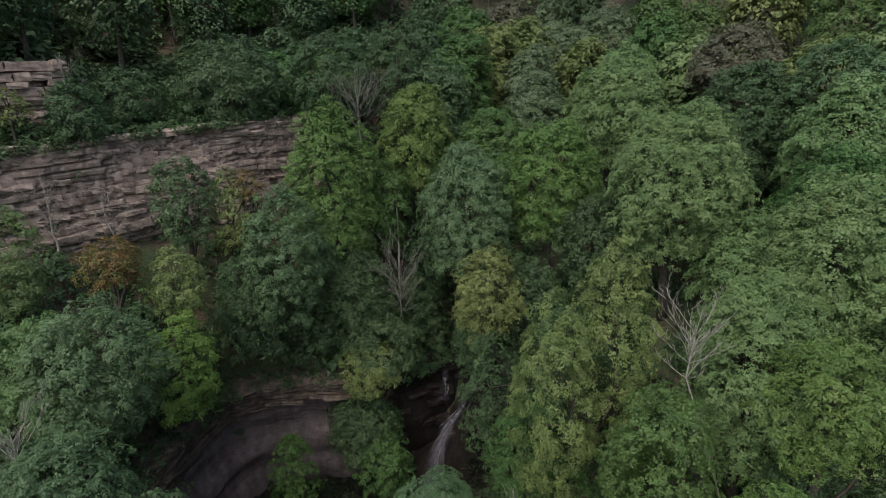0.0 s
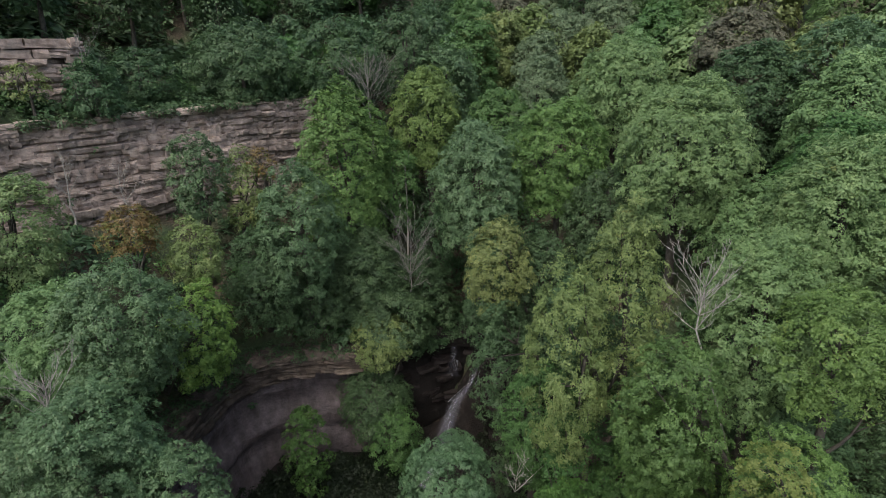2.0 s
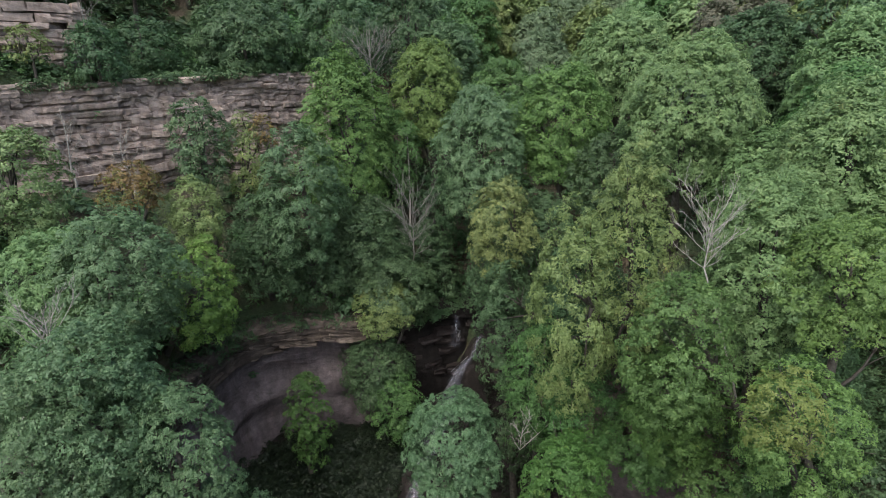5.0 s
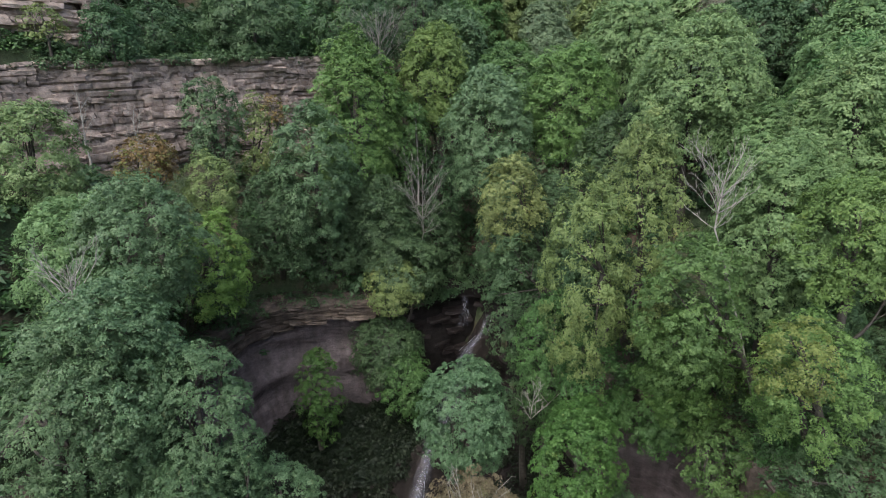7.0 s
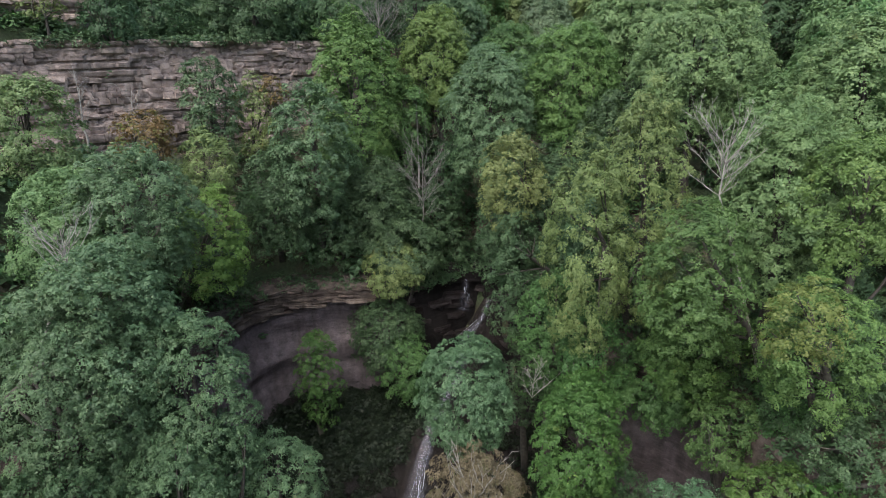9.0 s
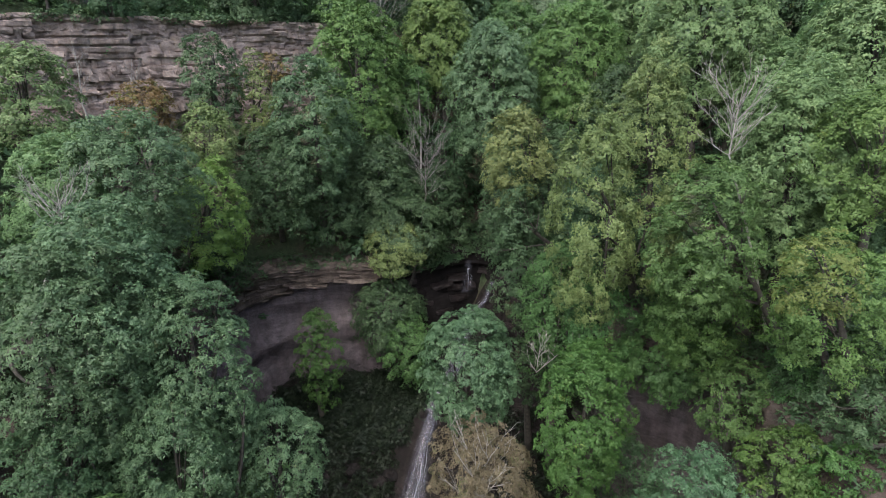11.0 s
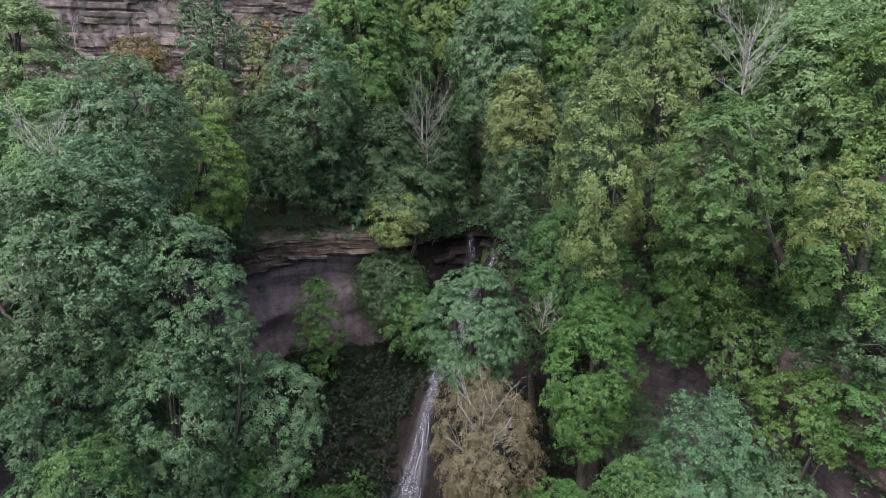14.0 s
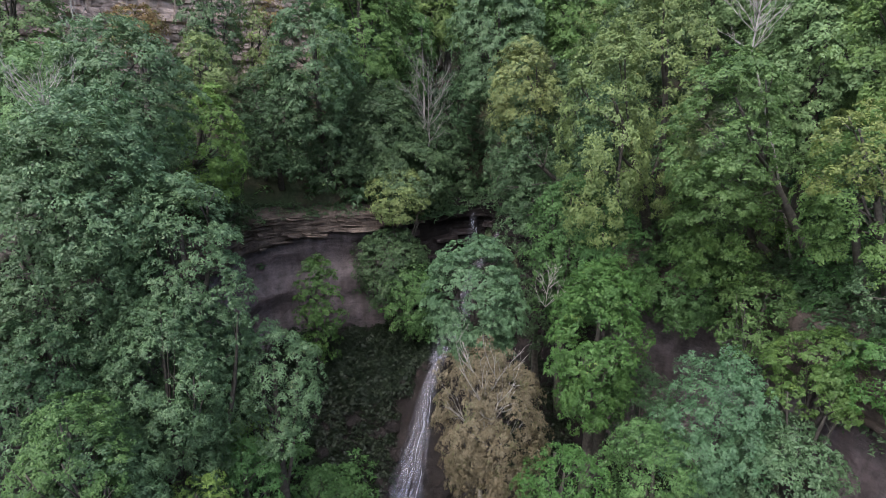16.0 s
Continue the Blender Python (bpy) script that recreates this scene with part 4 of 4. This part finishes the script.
# ---- water and stones ----
def water_fall(name, line, width, n, seed, label, sheets=3):
    """Falling water: broken white sheets draped down the rock, with loose strands beside them."""
    rng = random.Random(seed)
    base = new(name)
    base.location = line[0]
    line = [Vector(p) - Vector(line[0]) for p in line]

    def at(k):
        k *= len(line) - 1
        j = min(int(k), len(line) - 2)
        return line[j].lerp(line[j + 1], k - j), width[j] + (width[j + 1] - width[j]) * (k - j)

    for s in range(sheets):
        nu, nv = 60, 13
        verts, uvs = [], []
        for i in range(nu):
            p, w = at(i / (nu - 1))
            for k in range(nv):
                u = 2 * k / (nv - 1) - 1
                bump = noise.noise(Vector((u * 3, i * 0.12, s * 5.1 + seed)))
                verts.append(p + Vector((u * w * (1 - 0.12 * s) + 0.08 * bump, -0.15 - 0.12 * s + 0.16 * bump + 0.15 * u * u, 0.10 * bump)))
        me = mesh_from("water_sheet", verts, grid_faces(nu, nv), FOAM, True)
        layer = me.uv_layers.new(name="flow")
        for loop in me.loops:
            i, k = divmod(loop.vertex_index, nv)
            layer.data[loop.index].uv = (k / (nv - 1), i / (nu - 1) * len(line) + s * 0.37)
        part("water_sheet", me, base)
    for _ in range(n):
        u = rng.gauss(0, 0.6)
        k0 = rng.uniform(0, 0.7)
        k1 = min(1, k0 + rng.uniform(0.12, 0.35))
        path, radii = [], []
        for i in range(7):
            p, w = at(k0 + (k1 - k0) * i / 6)
            path.append(p + Vector((u * w + rng.gauss(0, 0.04), rng.gauss(0, 0.06) - 0.3, rng.gauss(0, 0.04))))
            radii.append(rng.uniform(0.006, 0.02))
        part("water_strand", tubes_mesh("water_strand", [tube(path, radii, 4)], SPRAY), base)
    return tagged(base, label, "waterfall", kind="structure")


water_fall("waterfall_upper", [(0.1, 48.0, 0.6), (0.05, 47.7, -0.6), (-0.1, 47.5, -2.6)], [0.3, 0.45, 0.75], 6, 1, "thin white veil of falling water at the gorge head", 1)
water_fall("waterfall_slide", [(2.5, 47.9, -1.5), (1.7, 47.0, -3.3), (0.3, 45.6, -4.2), (-0.5, 44.7, -6.1), (-1.1, 44.0, -8.5), (-2.2, 41.7, -9.1), (-3.4, 39.0, -10.6)],
           [0.3, 0.4, 0.7, 0.95, 1.2, 1.15, 1.0], 4, 2, "white waterfall sliding down dark rock")
water_fall("waterfall_lower", [(-3.2, 39.4, -10.3), (-4.2, 37.0, -12.7), (-4.8, 34.6, -15.1), (-5.4, 32.2, -16.8), (-6.0, 29.5, -17.5), (-6.6, 26.5, -17.8)],
           [0.7, 0.9, 1.25, 1.6, 1.9, 2.1], 3, 3, "lower white cascade fanning out over stones")


def boulder(x, y, r, seed, label):
    rng = random.Random(seed)
    bm = bmesh.new()
    bmesh.ops.create_icosphere(bm, subdivisions=2, radius=1.0)
    for v in bm.verts:
        v.co *= 1 + 0.35 * noise.noise(v.co * 1.3 + Vector((seed, 0, 0))) + 0.1 * noise.noise(v.co * 4)
        v.co.z *= 0.65
    me = bpy.data.meshes.new("boulder")
    bm.to_mesh(me)
    bm.free()
    # Same near-black bed rock, so the floor's shade is in the boulders' colour.
    me.materials.append(SHADED_BED)
    ob = new("boulder", me)
    ob.matrix_basis = pose(x, y, height(x, y) + 0.2 * r, 0, 0, rng.uniform(0, 360)) @ Matrix.Scale(r, 4)
    return tagged(ob, label, "boulder", "boulders below the fall")


brng = random.Random(3)
for i in range(40):
    bx, by = brng.uniform(-15, 0), brng.uniform(22, 41)
    boulder(bx, by, brng.uniform(0.3, 0.9), i, "dark wet boulder on the gorge floor")
boulder(-9.8, 30.0, 0.9, 77, "large dark wet boulder on the gorge floor")


# ---- undergrowth ----
def undergrowth(name, n, box, keep, kinds, size, leaf, seed, label, lie=land):
    """Low leafy clumps over a stretch of ground, as one mesh."""
    rs = np.random.RandomState(seed)
    x, y = rs.uniform(box[0], box[1], n), rs.uniform(box[2], box[3], n)
    d = rim_distance(x, y)
    k = keep(x, y, d)
    x, y = x[k], y[k]
    z = lie(x, y)
    pads = []
    for a, b, c in zip(x, y, z):
        r = size * (0.5 + rs.random())
        pads.append((a, b, c + 0.1 * r, 0.0, 0.0, 1.0, r, 0.6 + 0.5 * rs.random(), 1.0))
    v = leaf_cloud(rs, pads, leaf, 0.26, 0.1, 0.3)
    ob = new(name, fast_mesh(name, v, 3, LEAF[kinds]))
    return tagged(ob, label, "undergrowth", kind="stuff")


def off_cliff(x, y, d):
    along, behind = cliff_axes(x, y)
    return ~((behind > -2.2) & (behind < 1.6) & (along < 24))


undergrowth("rim_shrubs", 420, (12, 34, 8, 31), lambda x, y, d: (d > 0.4) & (d < 9), "dark", 1.1, 0.18, 8, "dark shrubs along the east rim")
undergrowth("bushes", 2300, (-50, 45, 8, 82), lambda x, y, d: (d > 0.9) & ((y > 31) | (x < 0)) & (d < 40) & off_cliff(x, y, d), "dark", 1.25, 0.45, 1, "dark green bushes and saplings covering the slopes")
undergrowth("shrubs", 1000, (-46, 36, 10, 70), lambda x, y, d: (d > 0.9) & ((y > 31) | (x < 0)) & (d < 25) & off_cliff(x, y, d), "green", 1.1, 0.30, 2, "mid-green shrubs scattered under the trees")
undergrowth("cliff_bushes", 2600, (-50, -10, 34, 72), lambda x, y, d: (cliff_axes(x, y)[1] > 0.75) & (cliff_axes(x, y)[1] < 5.0) & (cliff_axes(x, y)[0] < 25), "dark", 1.0, 0.28, 4, "dark bushes along the top of the sandstone cliff")
undergrowth("brow_bushes", 2600, (-46, -14, 34, 66), lambda x, y, d: (np.abs(cliff_axes(x, y)[1] - 0.1) < 0.35) & (np.abs(cliff_axes(x, y)[0] - 4) < 17), "dark", 0.62, 0.22, 5, "dark tufts hanging over the brow of the cliff", lambda x, y: 23.45 + 0.045 * (cliff_axes(x, y)[0] - 2))
undergrowth("far_bushes", 2200, (-60, 75, 40, 125), lambda x, y, d: (d > 24) & (d < 85) & (cliff_axes(x, y)[1] > 3), "dark", 2.3, 0.75, 6, "dull green bushes on the far slopes")
undergrowth("bank_shrubs", 420, (-24, -9, 11, 33), lambda x, y, d: d < -0.5, "green", 1.4, 0.26, 7, "green shrubs crowding the west bank")
# The floor's deep shade is in the frond colour.
undergrowth("ferns", 2900, (-26, 18, 8, 47), lambda x, y, d: (d < -0.8) & ((x < np.interp(y, [10, 34, 40, 46], [-8.5, -7.0, -6.0, -3.5])) | (x > 2.5)), "shaded_fern", 0.75, 0.25, 3, "ferns and seedlings on the gorge floor, blackened for deep shade")
undergrowth("rim_tufts", 3900, (-26, 20, 10, 52), lambda x, y, d: (d > -0.55) & (d < 2.8), "dark", 0.55, 0.2, 9, "dark ferns and tufts along the lip of the gorge", lambda x, y: 1.15 + 0.35 * np.maximum(rim_distance(x, y), 0))
# Added plants whose blackened leaves stand for the shade below the wall.
undergrowth("alcove_ferns", 900, (-22, -3, 32, 46), lambda x, y, d: (d < -0.7) & (d > -7) & (np.abs(x - np.interp(y, [32, 39, 45], [-5.4, -3.3, -0.5])) > 2.0), "shaded_fern", 1.15, 0.24, 10, "ferns and saplings crowding the foot of the rock wall, blackened for shade")
undergrowth("rim_fringe", 1500, (-8, 10, 38, 52), lambda x, y, d: (d > -0.55) & (d < 0.6) & (np.abs(x - 0.6) > 1.3), "dark", 0.6, 0.2, 11, "dark plants hanging over the lip beside the fall", lambda x, y: 0.75 + 0.5 * np.maximum(rim_distance(x, y), -0.5))
